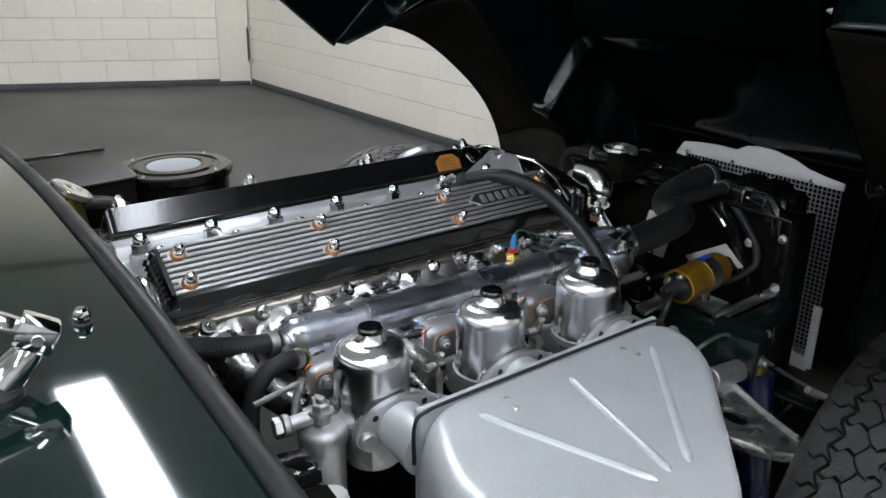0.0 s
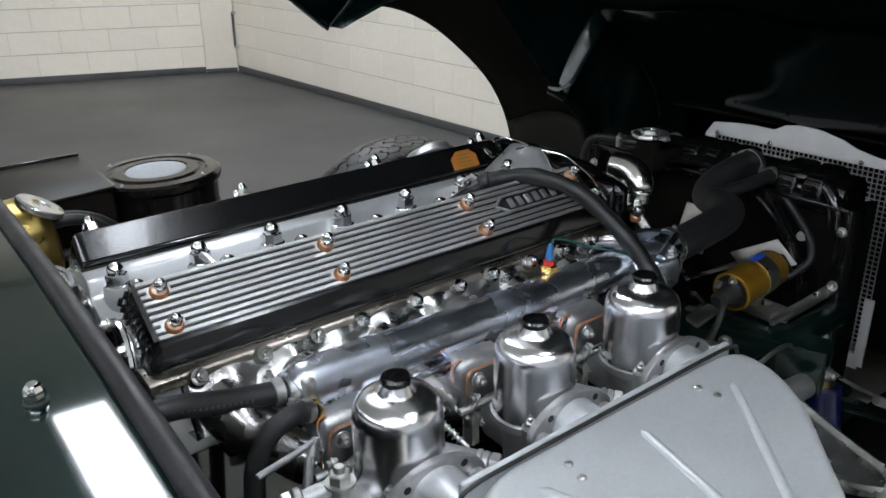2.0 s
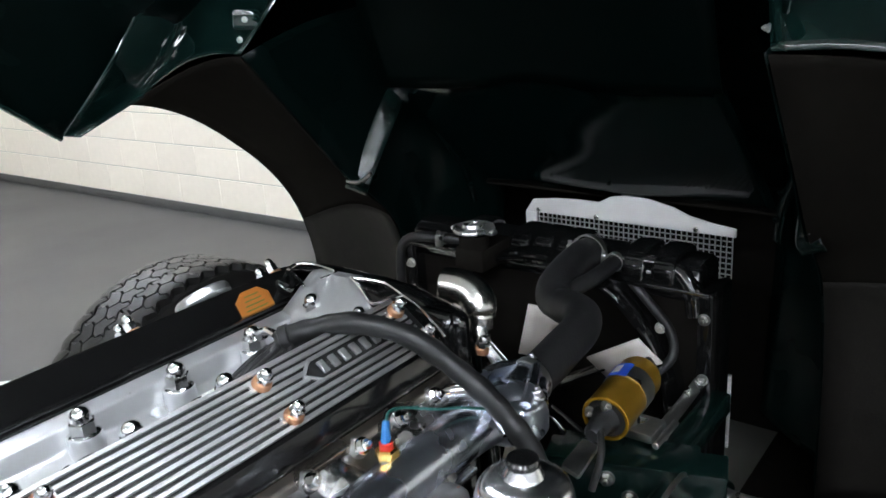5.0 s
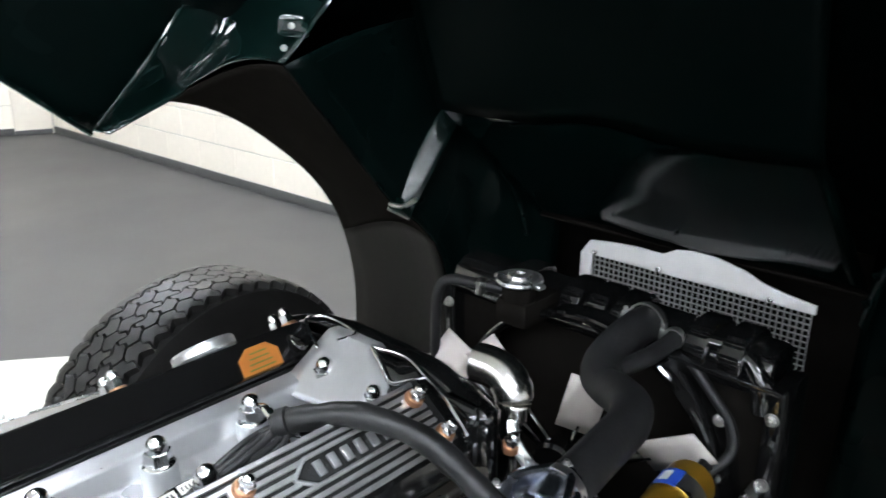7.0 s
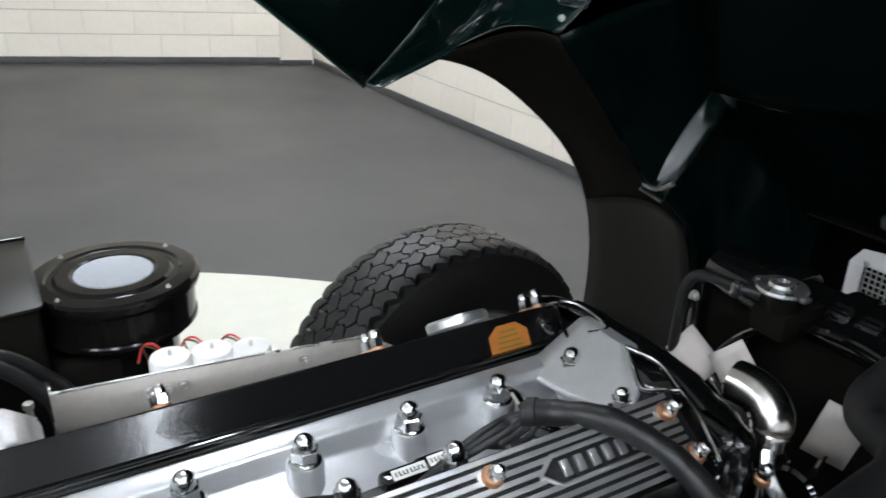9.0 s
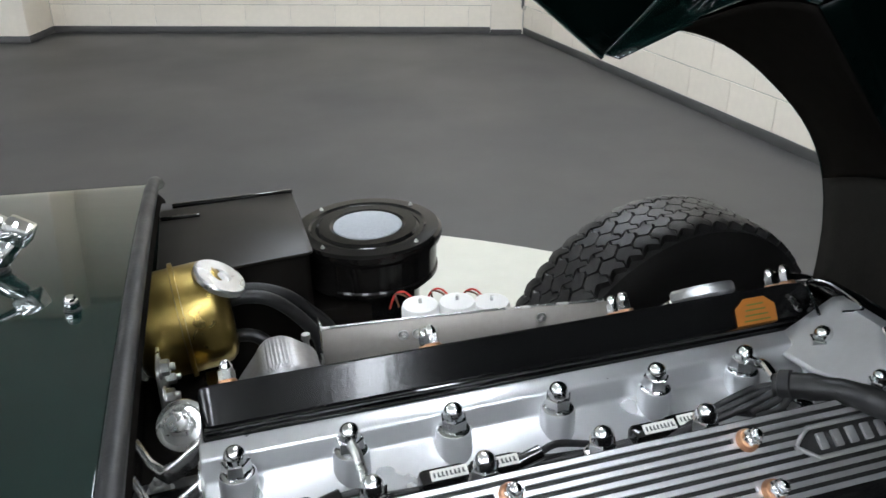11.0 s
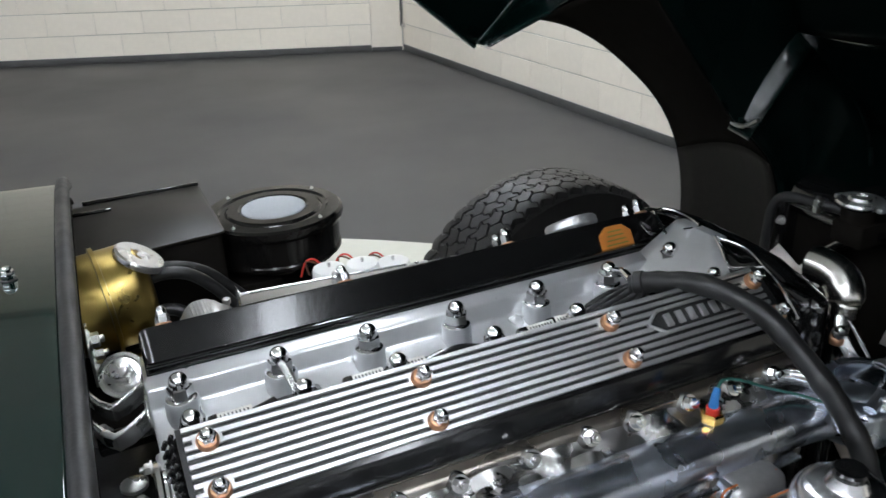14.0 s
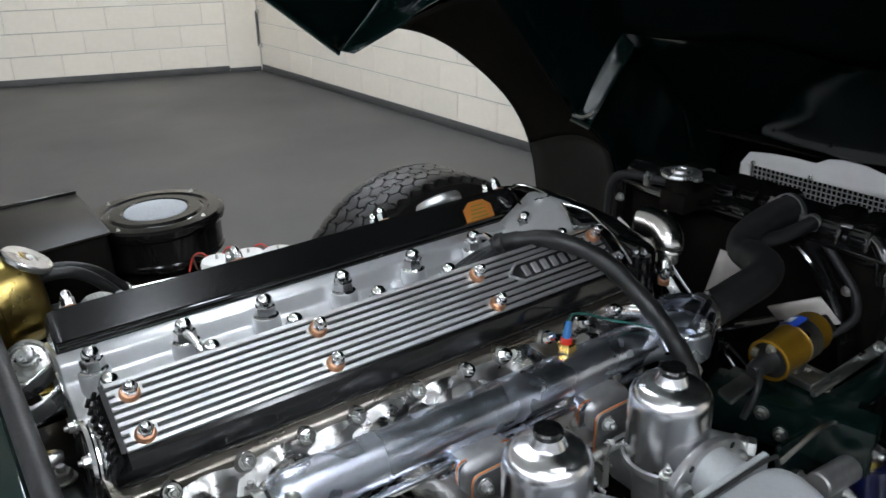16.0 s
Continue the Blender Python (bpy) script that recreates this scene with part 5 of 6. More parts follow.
tube(bm, [(-0.207, -0.228, 0.653), (-0.232, -0.236, 0.661), (-0.2605, -0.238, 0.652), (-0.281, -0.239, 0.621), (-0.289, -0.242, 0.572), (-0.30, -0.25, 0.44)], 0.0112, 18, 8)
part("rubber", bm, RUBBER, hose)
clamp(hose, (-0.218, -0.232, 0.657), (1, 0.4, -0.3), 0.0112)

# relay box with connector under the scuttle edge
relay = thing("relay_box", "black plastic box with a connector and green wire", "relay", (-0.30, -0.38, 0.48))
bm = B()
m = Matrix.Translation((-0.298, -0.376, 0.622)) @ Matrix.Rotation(-0.08, 4, "Z")
box(bm, (-0.060, -0.030, -0.075), (0.028, 0.024, 0.0), 0.008, m)
box(bm, (-0.055, -0.036, -0.075), (0.024, -0.028, -0.016), 0.005, m)
part("cover", bm, BLACK, relay)
bm = B()
box(bm, (-0.004, -0.058, -0.052), (0.030, -0.030, -0.020), 0.003, m)
box(bm, (0.002, -0.064, -0.048), (0.024, -0.056, -0.026), 0.002, m)
part("connector", bm, SATIN, relay)
bm = B()
for k, mm in ((0.0, 0), (0.016, 1)):
    box(bm, (-0.004 + k, -0.0249, -0.0002), (0.003 + k, -0.0236, 0.0006), 0, m)
box(bm, (-0.0011, -0.0278, -0.0002), (0.0001, -0.0208, 0.0007), 0, m)
part("mark", bm, LABEL, relay)
bm = B()
tube(bm, [m @ Vector((0.014, -0.06, -0.035)), m @ Vector((0.020, -0.082, -0.05)), m @ Vector((0.03, -0.09, -0.10))], 0.0022, 8, 6)
part("wire", bm, GREENW, relay, "green wire")
tank2 = thing("filter_bowl", "small white filter bowl beside the relay box", "filter", (-0.255, -0.395, 0.46))
bm = B()
lathe(bm, [(0, 0.46), (0.020, 0.46), (0.021, 0.560), (0.018, 0.570), (0, 0.572)], Matrix.Translation((-0.258, -0.392, 0)), 24)
part("bowl", bm, PLASTIC, tank2)

# ---- front of the bay ----
rad = thing("radiator", "gloss black radiator with a ribbed top tank and filler cap", "radiator", (0.80, Y0, 0.15))
bm = B()
box(bm, (0.800, -0.270, 0.16), (0.850, 0.285, 0.665), 0.006)
part("core", bm, SATIN, rad)
bm = B()
draw = [(0.786, 0.636), (0.782, 0.668), (0.790, 0.688), (0.812, 0.700), (0.850, 0.700), (0.872, 0.686), (0.874, 0.636)]
prism(bm, [(x, z) for x, z in draw], -0.285, 0.270, Matrix(((1, 0, 0, 0), (0, 0, -1, 0), (0, 1, 0, 0), (0, 0, 0, 1))), 0.008)
part("top_tank", bm, BLACK, rad)
for y in (0.150, 0.045, 0.0, -0.045, -0.165, -0.215):
    bm = B()
    hump = [(0.786, 0.640), (0.772, 0.664), (0.779, 0.694), (0.806, 0.712), (0.854, 0.712), (0.880, 0.692), (0.880, 0.640)]
    prism(bm, rounded(hump, 0.016, 5), -y - 0.0205, -y + 0.0205, Matrix(((1, 0, 0, 0), (0, 0, -1, 0), (0, 1, 0, 0), (0, 0, 0, 1))), 0.0085, 4)
    part("tank_rib", bm, BLACK, rad)
bm = B()
tube(bm, [(0.795, -0.132, 0.682), (0.798, -0.165, 0.687), (0.800, -0.205, 0.688), (0.796, -0.240, 0.678), (0.788, -0.260, 0.655), (0.788, -0.266, 0.620)], 0.0165, 14, 8)
part("overflow_pipe", bm, BLACK, rad)
bm = B()
for s, y in ((1, 0.285), (-1, -0.283)):
    box(bm, (0.775, y - 0.012, 0.16), (0.86, y + 0.012, 0.66), 0.004)
box(bm, (0.772, -0.29, 0.655), (0.778, 0.29, 0.662), 0.002)
part("side_frame", bm, BLACK, rad)
for z in (0.62, 0.52, 0.42, 0.32):
    link("bolt", BOLT_M, rad, "", at((0.775, -0.283, z), (-1, 0, 0)))
    link("bolt", BOLT_M, rad, "", at((0.775, 0.285, z), (-1, 0, 0)))
bm = B()
lathe(bm, [(0, 0.690), (0.026, 0.690), (0.026, 0.712), (0, 0.712)], Matrix.Translation((0.727, 0.098, 0.006)), 24)
box(bm, (0.705, 0.068, 0.655), (0.800, 0.128, 0.697), 0.008)
part("filler_neck", bm, SATIN, rad)
bm = B()
lathe(bm, [(0, 0.708), (0.035, 0.708), (0.0365, 0.711), (0.035, 0.715), (0.030, 0.7165), (0.027, 0.7155), (0.020, 0.7160), (0.018, 0.721), (0.008, 0.722), (0.007, 0.719), (0, 0.719)], Matrix.Translation((0.730, 0.100, 0.014)), 40)
box(bm, (0.722, 0.133, 0.719), (0.738, 0.144, 0.727), 0.003)
box(bm, (0.722, 0.056, 0.719), (0.738, 0.067, 0.727), 0.003)
part("filler_cap", bm, CAPM, rad, "chrome pressure cap")
hz = thing("overflow_hose", "thin black overflow hose from the filler neck", "hose", (0.7, 0.2, 0.6))
bm = B()
tube(bm, [(0.720, 0.120, 0.706), (0.708, 0.150, 0.708), (0.703, 0.195, 0.706), (0.700, 0.225, 0.698), (0.698, 0.240, 0.676), (0.698, 0.245, 0.640), (0.70, 0.25, 0.55)], 0.0085, 12, 8)
part("rubber", bm, RUBBER, hz)
clamp(hz, (0.708, 0.152, 0.708), (-0.2, 0.9, 0), 0.0085)

# fan and cowl
fan = thing("cooling_fan", "pale bladed cooling fan inside a black ring cowl", "fan", (0.72, 0.04, 0.3))
FC = Vector((0.735, -0.01, 0.455))
bm = B()
lathe(bm, [(0.222, 0.02), (0.234, 0.02), (0.238, 0.03), (0.238, 0.07), (0.224, 0.07), (0.222, 0.02)], at(FC, (1, 0, 0)), 64)
part("cowl_ring", bm, BLACK, fan, weld=True)
bm = B()
rod(bm, FC + Vector((-0.05, 0, 0)), FC + Vector((0.03, 0, 0)), 0.045, 24)
part("motor", bm, BLACK, fan)
for k, r0, r1 in ((26, 0.205, 0.285), (42, 0.180, 0.225), (104, 0.075, 0.170), (149, 0.155, 0.255), (206, 0.205, 0.285), (222, 0.180, 0.225), (284, 0.075, 0.170), (329, 0.155, 0.255)):
    a = radians(k)
    d, e = Vector((0, math.cos(a), math.sin(a))), Vector((0, -math.sin(a), math.cos(a)))
    bm = B()
    sheet(bm, [[FC + d * r + e * w + Vector((0.5 * w - 0.028, 0, 0)) for w in (-0.026, -0.010, 0.010, 0.026)] for r in (r0, r0 * 0.67 + r1 * 0.33, r0 * 0.33 + r1 * 0.67, r1)])
    fb = part("blade", bm, FANW, fan)
    bm = B()
    tube(bm, [FC + d * 0.03 + Vector((-0.024, 0, 0)), FC + d * (r0 * 0.6) + Vector((-0.026, 0, 0)), FC + d * (r0 + 0.01) + Vector((-0.024, 0, 0))], 0.009, 10, 4, flat=0.4)
    part("blade_arm", bm, BLACK, fan)
    so = fb.modifiers.new("thickness", "SOLIDIFY")
    so.thickness = 0.003
bm = B()
for r0, y0 in ((0.0, 0.0),):
    tube(bm, [FC + Vector((0.012, 0.232 * math.cos(a), 0.232 * math.sin(a))) for a in [k / 10 * math.pi for k in range(11)]], 0.007, 10, 4)
part("guard_hoop", bm, BLACK, fan)

# top coolant hose
hose = thing("coolant_hose", "fat black rubber coolant hose bent from radiator to engine", "hose", (0.6, -0.15, 0.6))
bm = B()
tube(bm, [(0.800, -0.088, 0.690), (0.765, -0.088, 0.694), (0.715, -0.088, 0.688), (0.665, -0.092, 0.676), (0.634, -0.112, 0.668), (0.619, -0.145, 0.670), (0.600, -0.174, 0.671), (0.565, -0.189, 0.668), (0.52, -0.192, 0.664), (0.455, -0.198, 0.662), (0.405, -0.202, 0.664)], lambda f: 0.0264 - 0.001 * max(0, f - 0.7) - 0.0025 * math.exp(-((f - 0.42) / 0.03) ** 2), 24, 8)
part("rubber", bm, RUBBER, hose)
clamp(hose, (0.415, -0.201, 0.664), (1, 0, 0), 0.0275)
clamp(hose, (0.782, -0.088, 0.693), (1, 0, -0.1), 0.0290)
hose = thing("bleed_hose", "thin black bleed hose beside the coolant hose", "hose", (0.72, -0.17, 0.6))
bm = B()
tube(bm, [(0.800, -0.132, 0.684), (0.770, -0.136, 0.686), (0.715, -0.130, 0.680), (0.672, -0.112, 0.672)], 0.0125, 14, 6)
part("rubber", bm, RUBBER, hose)
clamp(hose, (0.782, -0.134, 0.686), (1, 0.1, 0.0), 0.0128)
hose = thing("vent_hose", "thin black hose looping down the radiator frame", "hose", (0.75, -0.25, 0.5))
bm = B()
tube(bm, [(0.790, -0.145, 0.672), (0.780, -0.170, 0.652), (0.774, -0.205, 0.622), (0.772, -0.232, 0.590), (0.764, -0.240, 0.556), (0.742, -0.226, 0.534), (0.715, -0.21, 0.52)], 0.0075, 12, 8)
part("rubber", bm, RUBBER, hose)
link("hose_fastener", BOLT_M, hose, "", at((0.768, -0.218, 0.596), (-1, -0.3, 0.2)))

# chrome breather elbow
br = thing("breather_elbow", "polished breather elbow on a spring clip", "breather", (0.47, -0.08, 0.6))
bm = B()
line = [(0.4375, -0.0660, 0.757), (0.4377, -0.0675, 0.757), (0.4390, -0.075, 0.7575), (0.4415, -0.090, 0.756), (0.4420, -0.106, 0.750), (0.4385, -0.117, 0.740), (0.4340, -0.1215, 0.730), (0.4330, -0.1225, 0.728)]
tube(bm, line, lambda f: 0.0228 * min(1, 0.80 + 1.6 * f) * (1 - 0.20 * max(0, f - 0.7) / 0.3), 28, 6)
part("elbow", bm, ELBOW, br)
bm = B()
lathe(bm, [(0, 0), (0.0180, 0), (0.0190, 0.002), (0.0190, 0.005), (0.0155, 0.007), (0.0155, 0.020), (0, 0.020)], at((0.4325, -0.123, 0.732), (-0.12, -0.06, -1)), 28)
part("spigot", bm, ELBOW, br)
bm = B()
tube(bm, [(0.414, -0.136, 0.722), (0.405, -0.148, 0.704), (0.412, -0.166, 0.676)], 0.003, 8, 6, flat=2.4)
part("clip", bm, PLATED, br)
bm = B()
rod(bm, (0.424, -0.125, 0.706), (0.440, -0.120, 0.46), 0.0140, 16)
part("down_pipe", bm, BLACK, br)
cover_nut(at((0.400, -0.143, 0.694), (0, -0.3, 1)), br)

# ignition coil on the frame
coil = thing("ignition_coil", "gold ignition coil with a grey clamp and blue label", "ignition coil", (0.55, -0.265, 0.55))
P0, P1 = Vector((0.512, -0.252, 0.577)), Vector((0.634, -0.247, 0.585))
bm = B()
m, l = frame_to(P0, P1)
lathe(bm, [(0, 0.004), (0.0275, 0.004), (0.0285, 0.0), (0.0315, 0.0), (0.0325, 0.002), (0.0315, 0.005), (0.0312, l - 0.008), (0.0285, l - 0.001), (0.026, l), (0, l)], m, 40)
part("can", bm, GOLD, coil)
bm = B()
lathe(bm, [(0, -0.040), (0.0085, -0.040), (0.0125, -0.034), (0.0150, -0.010), (0.0165, -0.004), (0.0200, 0.001), (0.0272, 0.003), (0.0272, 0.0055), (0, 0.0055)], m, 28)
part("tower", bm, RUBBER, coil, "black rubber boot")
bm = B()
lathe(bm, [(0.0311, 0.062), (0.0328, 0.062), (0.0328, 0.090), (0.0311, 0.090), (0.0311, 0.062)], m, 36)
box(bm, (0.568, -0.292, 0.520), (0.618, -0.222, 0.534), 0.004)
box(bm, (0.576, -0.262, 0.532), (0.600, -0.240, 0.556), 0.003)
rod(bm, (0.560, -0.300, 0.526), (0.63, -0.300, 0.526), 0.005, 8)
part("clamp", bm, ZINC, coil)
bm = B()
seg = [0.2 * k - 0.35 for k in range(6)]
sheet(bm, [[m @ Vector((0.0336 * math.cos(a + 1.05), 0.0336 * math.sin(a + 1.05), z)) for z in (0.058, 0.092)] for a in seg])
lb = part("label", bm, BLUELAB, coil, "blue label")
bm = B()
sheet(bm, [[m @ Vector((0.0339 * math.cos(a * 0.4 + 1.05), 0.0339 * math.sin(a * 0.4 + 1.05), z)) for z in (0.066, 0.086)] for a in seg])
part("print_bar", bm, LABEL, lb)
for a in (0.3, 1.7):
    link("terminal_nut", BOLT_S, coil, "", m @ Matrix.Translation((0.0215 * math.cos(a), 0.0215 * math.sin(a), 0.001)) @ Matrix.Rotation(math.pi, 4, "X"))
bm = B()
tube(bm, [m @ Vector((0, 0, -0.02)), (0.475, -0.265, 0.578), (0.455, -0.275, 0.560), (0.44, -0.27, 0.52)], 0.0048, 10, 6)
part("lead", bm, RUBBER, coil)
bm = B()
tube(bm, [P1, (0.660, -0.244, 0.596), (0.690, -0.238, 0.575), (0.735, -0.226, 0.540)], 0.0035, 8, 6)
part("wire", bm, RUBBER, coil)

# front frame: green tubes, brackets, damper, wishbone
sub = thing("front_frame", "dark green tubular front frame with bolted brackets", "frame", (0.6, -0.35, 0.3))
bm = B()
beam = Matrix.Translation((0.512, -0.165, 0.513)) @ Matrix.Rotation(math.atan2(-0.235, 0.075), 4, "Z")
box(bm, (0, -0.028, -0.075), (0.235, 0.028, 0), 0.004, beam)
part("cross_beam", bm, GREENSAT, sub)
bm = B()
box(bm, (0.02, -0.034, 0.0005), (0.20, 0.034, 0.004), 0.0015, beam)
part("cap_plate", bm, GREENSAT, sub)
bm = B()
box(bm, (0.60, -0.32, 0.46), (0.80, -0.285, 0.495), 0.004)
part("top_rail", bm, GREENSAT, sub)
bm = B()
prism(bm, rounded([(0.44, 0.505), (0.60, 0.500), (0.625, 0.455), (0.60, 0.40), (0.50, 0.37), (0.44, 0.42)], 0.015), 0.322, 0.330, Matrix(((1, 0, 0, 0), (0, 0, -1, 0), (0, 1, 0, 0), (0, 0, 0, 1))), 0.002)
part("gusset", bm, GREENSAT, sub)
for x, z in ((0.50, 0.43), (0.555, 0.452), (0.59, 0.44)):
    link("bolt", BOLT_M, sub, "", at((x, -0.331, z), (0, -1, 0)))
for p in ((0.085, -0.0285, -0.022), (0.115, -0.0285, -0.048)):
    link("bolt", BOLT_L, sub, "", beam @ at(p, (0, -1, 0)) @ Matrix.Scale(0.75, 4))
bm = B()
rod(bm, (0.60, -0.33, 0.47), (0.86, -0.30, 0.28), 0.014, 14)
rod(bm, (0.42, -0.30, 0.47), (0.80, -0.30, 0.25), 0.014, 14)
rod(bm, (0.58, -0.40, 0.42), (0.80, -0.42, 0.30), 0.010, 14)
part("diagonal_tube", bm, GREENSAT, sub)
bm = B()
tube(bm, [(0.622, -0.277, 0.503), (0.70, -0.276, 0.504), (0.790, -0.272, 0.504)], 0.0095, 10, 4, flat=0.4)
part("stay", bm, ZINC, sub, "zinc stay bar")
link("bolt", BOLT_M, sub, "", at((0.620, -0.285, 0.506), (0, -0.7, 0.7)))
bm = B()
prism(bm, rounded([(0.40, -0.275), (0.47, -0.265), (0.475, -0.240), (0.41, -0.245)], 0.006), 0.560, 0.566, None, 0.001)
part("bracket", bm, ZINC, sub)
bm = B()
box(bm, (-0.40, -0.36, 0.24), (0.86, -0.325, 0.275), 0.004)
part("lower_rail", bm, GREENSAT, sub)
bm = B()
box(bm, (-0.40, 0.365, 0.24), (0.86, 0.400, 0.275), 0.004)
part("lower_rail", bm, GREENSAT, sub)
damper = thing("damper", "dark blue suspension damper bolted to the frame", "damper", (0.59, -0.40, 0.2))
bm = B()
rod(bm, (0.585, -0.385, 0.445), (0.575, -0.425, 0.20), 0.027, 24)
part("body", bm, SHOCK, damper)
bm = B()
rod(bm, (0.585, -0.383, 0.44), (0.586, -0.378, 0.455), 0.020, 20)
rod(bm, (0.586, -0.378, 0.452), (0.587, -0.372, 0.475), 0.009, 14)
part("shaft", bm, BRASS, damper)
bm = B()
rod(bm, (0.578, -0.385, 0.468), (0.578, -0.345, 0.468), 0.017, 20)
part("eye", bm, ZINC, damper)
link("bolt", BOLT_L, damper, "", at((0.578, -0.385, 0.468), (0, -1, 0)))
wish = thing("wishbone", "plated steel upper wishbone reaching to the wheel", "wishbone", (0.42, -0.45, 0.42))
bm = B()
edge = rounded([(0.492, -0.372), (0.462, -0.500), (0.452, -0.560), (0.420, -0.575), (0.385, -0.540), (0.352, -0.482), (0.372, -0.455), (0.430, -0.425), (0.460, -0.378)], 0.016, 4)
mid = Vector((0.412, -0.458))
ring = [Vector(p) for p in edge]
hole = [mid + (p - mid).normalized() * (0.016 + 0.006 * abs((p - mid).normalized().y)) for p in ring]
rim = [p.lerp(mid, 0.10) for p in ring]
sheet(bm, [[(p.x, p.y, z + 0.12 * (p.y + 0.47)) for p in r] for r, z in ((ring, 0.442), (ring, 0.460), (rim, 0.462), (rim, 0.456), (hole, 0.455), (hole, 0.446))], True)
am = part("arm", bm, PLATED, wish, "plated pressed arm with a round hole", 0.5)
so = am.modifiers.new("thickness", "SOLIDIFY")
so.thickness = 0.002
bm = B()
rod(bm, (0.44, -0.388, 0.478), (0.52, -0.388, 0.470), 0.019, 18)
part("bush", bm, CAST, wish)
fan2 = thing("pipe_run", "thin brake pipes clipped along the front frame", "pipe", (0.6, -0.36, 0.36))
bm = B()
tube(bm, [(0.42, -0.345, 0.50), (0.50, -0.352, 0.525), (0.56, -0.352, 0.50), (0.66, -0.39, 0.42), (0.80, -0.43, 0.33)], 0.0035, 8, 8)
part("pipe", bm, ZINC, fan2)
bm = B()
rod(bm, (0.70, -0.42, 0.385), (0.76, -0.44, 0.352), 0.008, 6)
part("union", bm, ZINC, fan2)

# stone guard ahead of the radiator
sg = thing("stone_guard", "white painted frame with galvanised wire mesh before the radiator", "grille", (1.1, Y0, 0.2))
GX = 1.085
outer = [(-0.224, 0.6625), (-0.18, 0.6680), (-0.136, 0.6770), (-0.105, 0.6900), (-0.055, 0.7010), (-0.009, 0.7030), (0.025, 0.6970), (0.050, 0.6830), (0.10, 0.6840), (0.15, 0.6810), (0.203, 0.6740), (0.235, 0.56), (0.235, 0.20), (-0.224, 0.20)]
MX = Matrix(((0, 0, 1, 0), (1, 0, 0, 0), (0, 1, 0, 0), (0, 0, 0, 1)))
inner_y, inner_z = 0.196, 0.646
bm = B()
prism(bm, [(-0.224, inner_z)] + outer[:11] + [(0.222, inner_z)], GX, GX + 0.006, MX, 0.0015)
box(bm, (GX, inner_y, 0.20), (GX + 0.006, 0.222, inner_z), 0.001)
box(bm, (GX, -0.216, 0.20), (GX + 0.006, inner_y, 0.235), 0.001)
box(bm, (GX - 0.003, -0.228, 0.21), (GX + 0.003, -0.208, 0.37), 0.001)
part("guard_frame", bm, WHITE, sg)
bm = B()
y = -0.216
while y < inner_y:
    box(bm, (GX + 0.008, y - 0.0009, 0.22), (GX + 0.0106, y + 0.0009, inner_z + 0.010))
    y += 0.0108
z = 0.235
while z < inner_z + 0.012:
    box(bm, (GX + 0.0085, -0.216, z - 0.0009), (GX + 0.0111, inner_y, z + 0.0009))
    z += 0.0108
tagged(part("wire_mesh", bm, WIRE, sg, "galvanised square wire mesh"), "", "", "", "stuff")
for y in (-0.150, 0.055, 0.190):
    link("bolt", BOLT_W, sg, "", at((GX, y, 0.652), (-1, 0, 0)))
bm = B()
box(bm, (1.30, -0.5, 0.14), (1.32, 0.54, 0.69), 0.004)
part("backing", bm, SATIN, sg)

# ---- far side of the bay ----
canister = thing("blower_canister", "gloss black round blower housing with a pale mesh intake", "blower", (-0.068, 0.655, 0.5))
M = Matrix.Translation((-0.070, 0.660, 0)) @ Matrix.Diagonal((1.08, 1.08, 1, 1))
bm = B()
lathe(bm, [(0, 0.608), (0.103, 0.608), (0.1065, 0.611), (0.1065, 0.617), (0.1045, 0.620), (0.106, 0.664), (0.112, 0.668), (0.1145, 0.676), (0.1135, 0.684), (0.109, 0.688), (0.090, 0.689), (0.087, 0.686), (0.080, 0.686), (0.075, 0.690), (0.058, 0.690), (0.054, 0.687), (0, 0.687)], M, 72)
part("drum", bm, DRUM, canister, "gloss black enamelled drum")
bm = B()
lathe(bm, [(0, 0.44), (0.072, 0.44), (0.078, 0.598), (0.098, 0.602), (0.098, 0.609), (0, 0.609)], M, 48)
part("lower_drum", bm, BLACK, canister)
# added black box that darkens the gap beside the lower drum
bm = B()
box(bm, (-0.178, 0.575, 0.45), (-0.085, 0.70, 0.590), 0.008)
part("dark_filler", bm, SATIN, canister)
bm = B()
lathe(bm, [(0, 0.6872), (0.053, 0.6872), (0.052, 0.6895), (0.03, 0.6905), (0, 0.6908)], M, 48)
part("mesh_intake", bm, MESHW, canister, "pale speckled mesh")
for a in (0.6, 2.2, 3.8, 5.3):
    link("screw", BOLT_S, canister, "", M @ Matrix.Translation((0.100 * math.cos(a), 0.100 * math.sin(a), 0.6882)) @ Matrix.Scale(0.45, 4))
hb = thing("heater_box", "dark lacquered heater box with a folded lid", "heater", (-0.28, 0.66, 0.45))
bm = B()
prism(bm, rounded([(-0.395, 0.53), (-0.180, 0.555), (-0.180, 0.800), (-0.395, 0.790)], 0.01), 0.45, 0.700, None, 0.004)
part("case", bm, SATIN, hb)
bm = B()
prism(bm, rounded([(-0.400, 0.525), (-0.175, 0.550), (-0.175, 0.806), (-0.400, 0.796)], 0.01), 0.701, 0.706, None, 0.0015)
part("lid", bm, HEATBOX, hb)
bm = B()
box(bm, (-0.380, 0.803, 0.700), (-0.176, 0.807, 0.7115), 0.001)
box(bm, (-0.398, 0.742, 0.706), (-0.335, 0.749, 0.712), 0.002)
part("lid_flange", bm, BLACK, hb)
tank = thing("header_tank", "brass coolant header tank with a pressed-steel cap", "coolant tank", (-0.345, 0.485, 0.55))
bm = B()
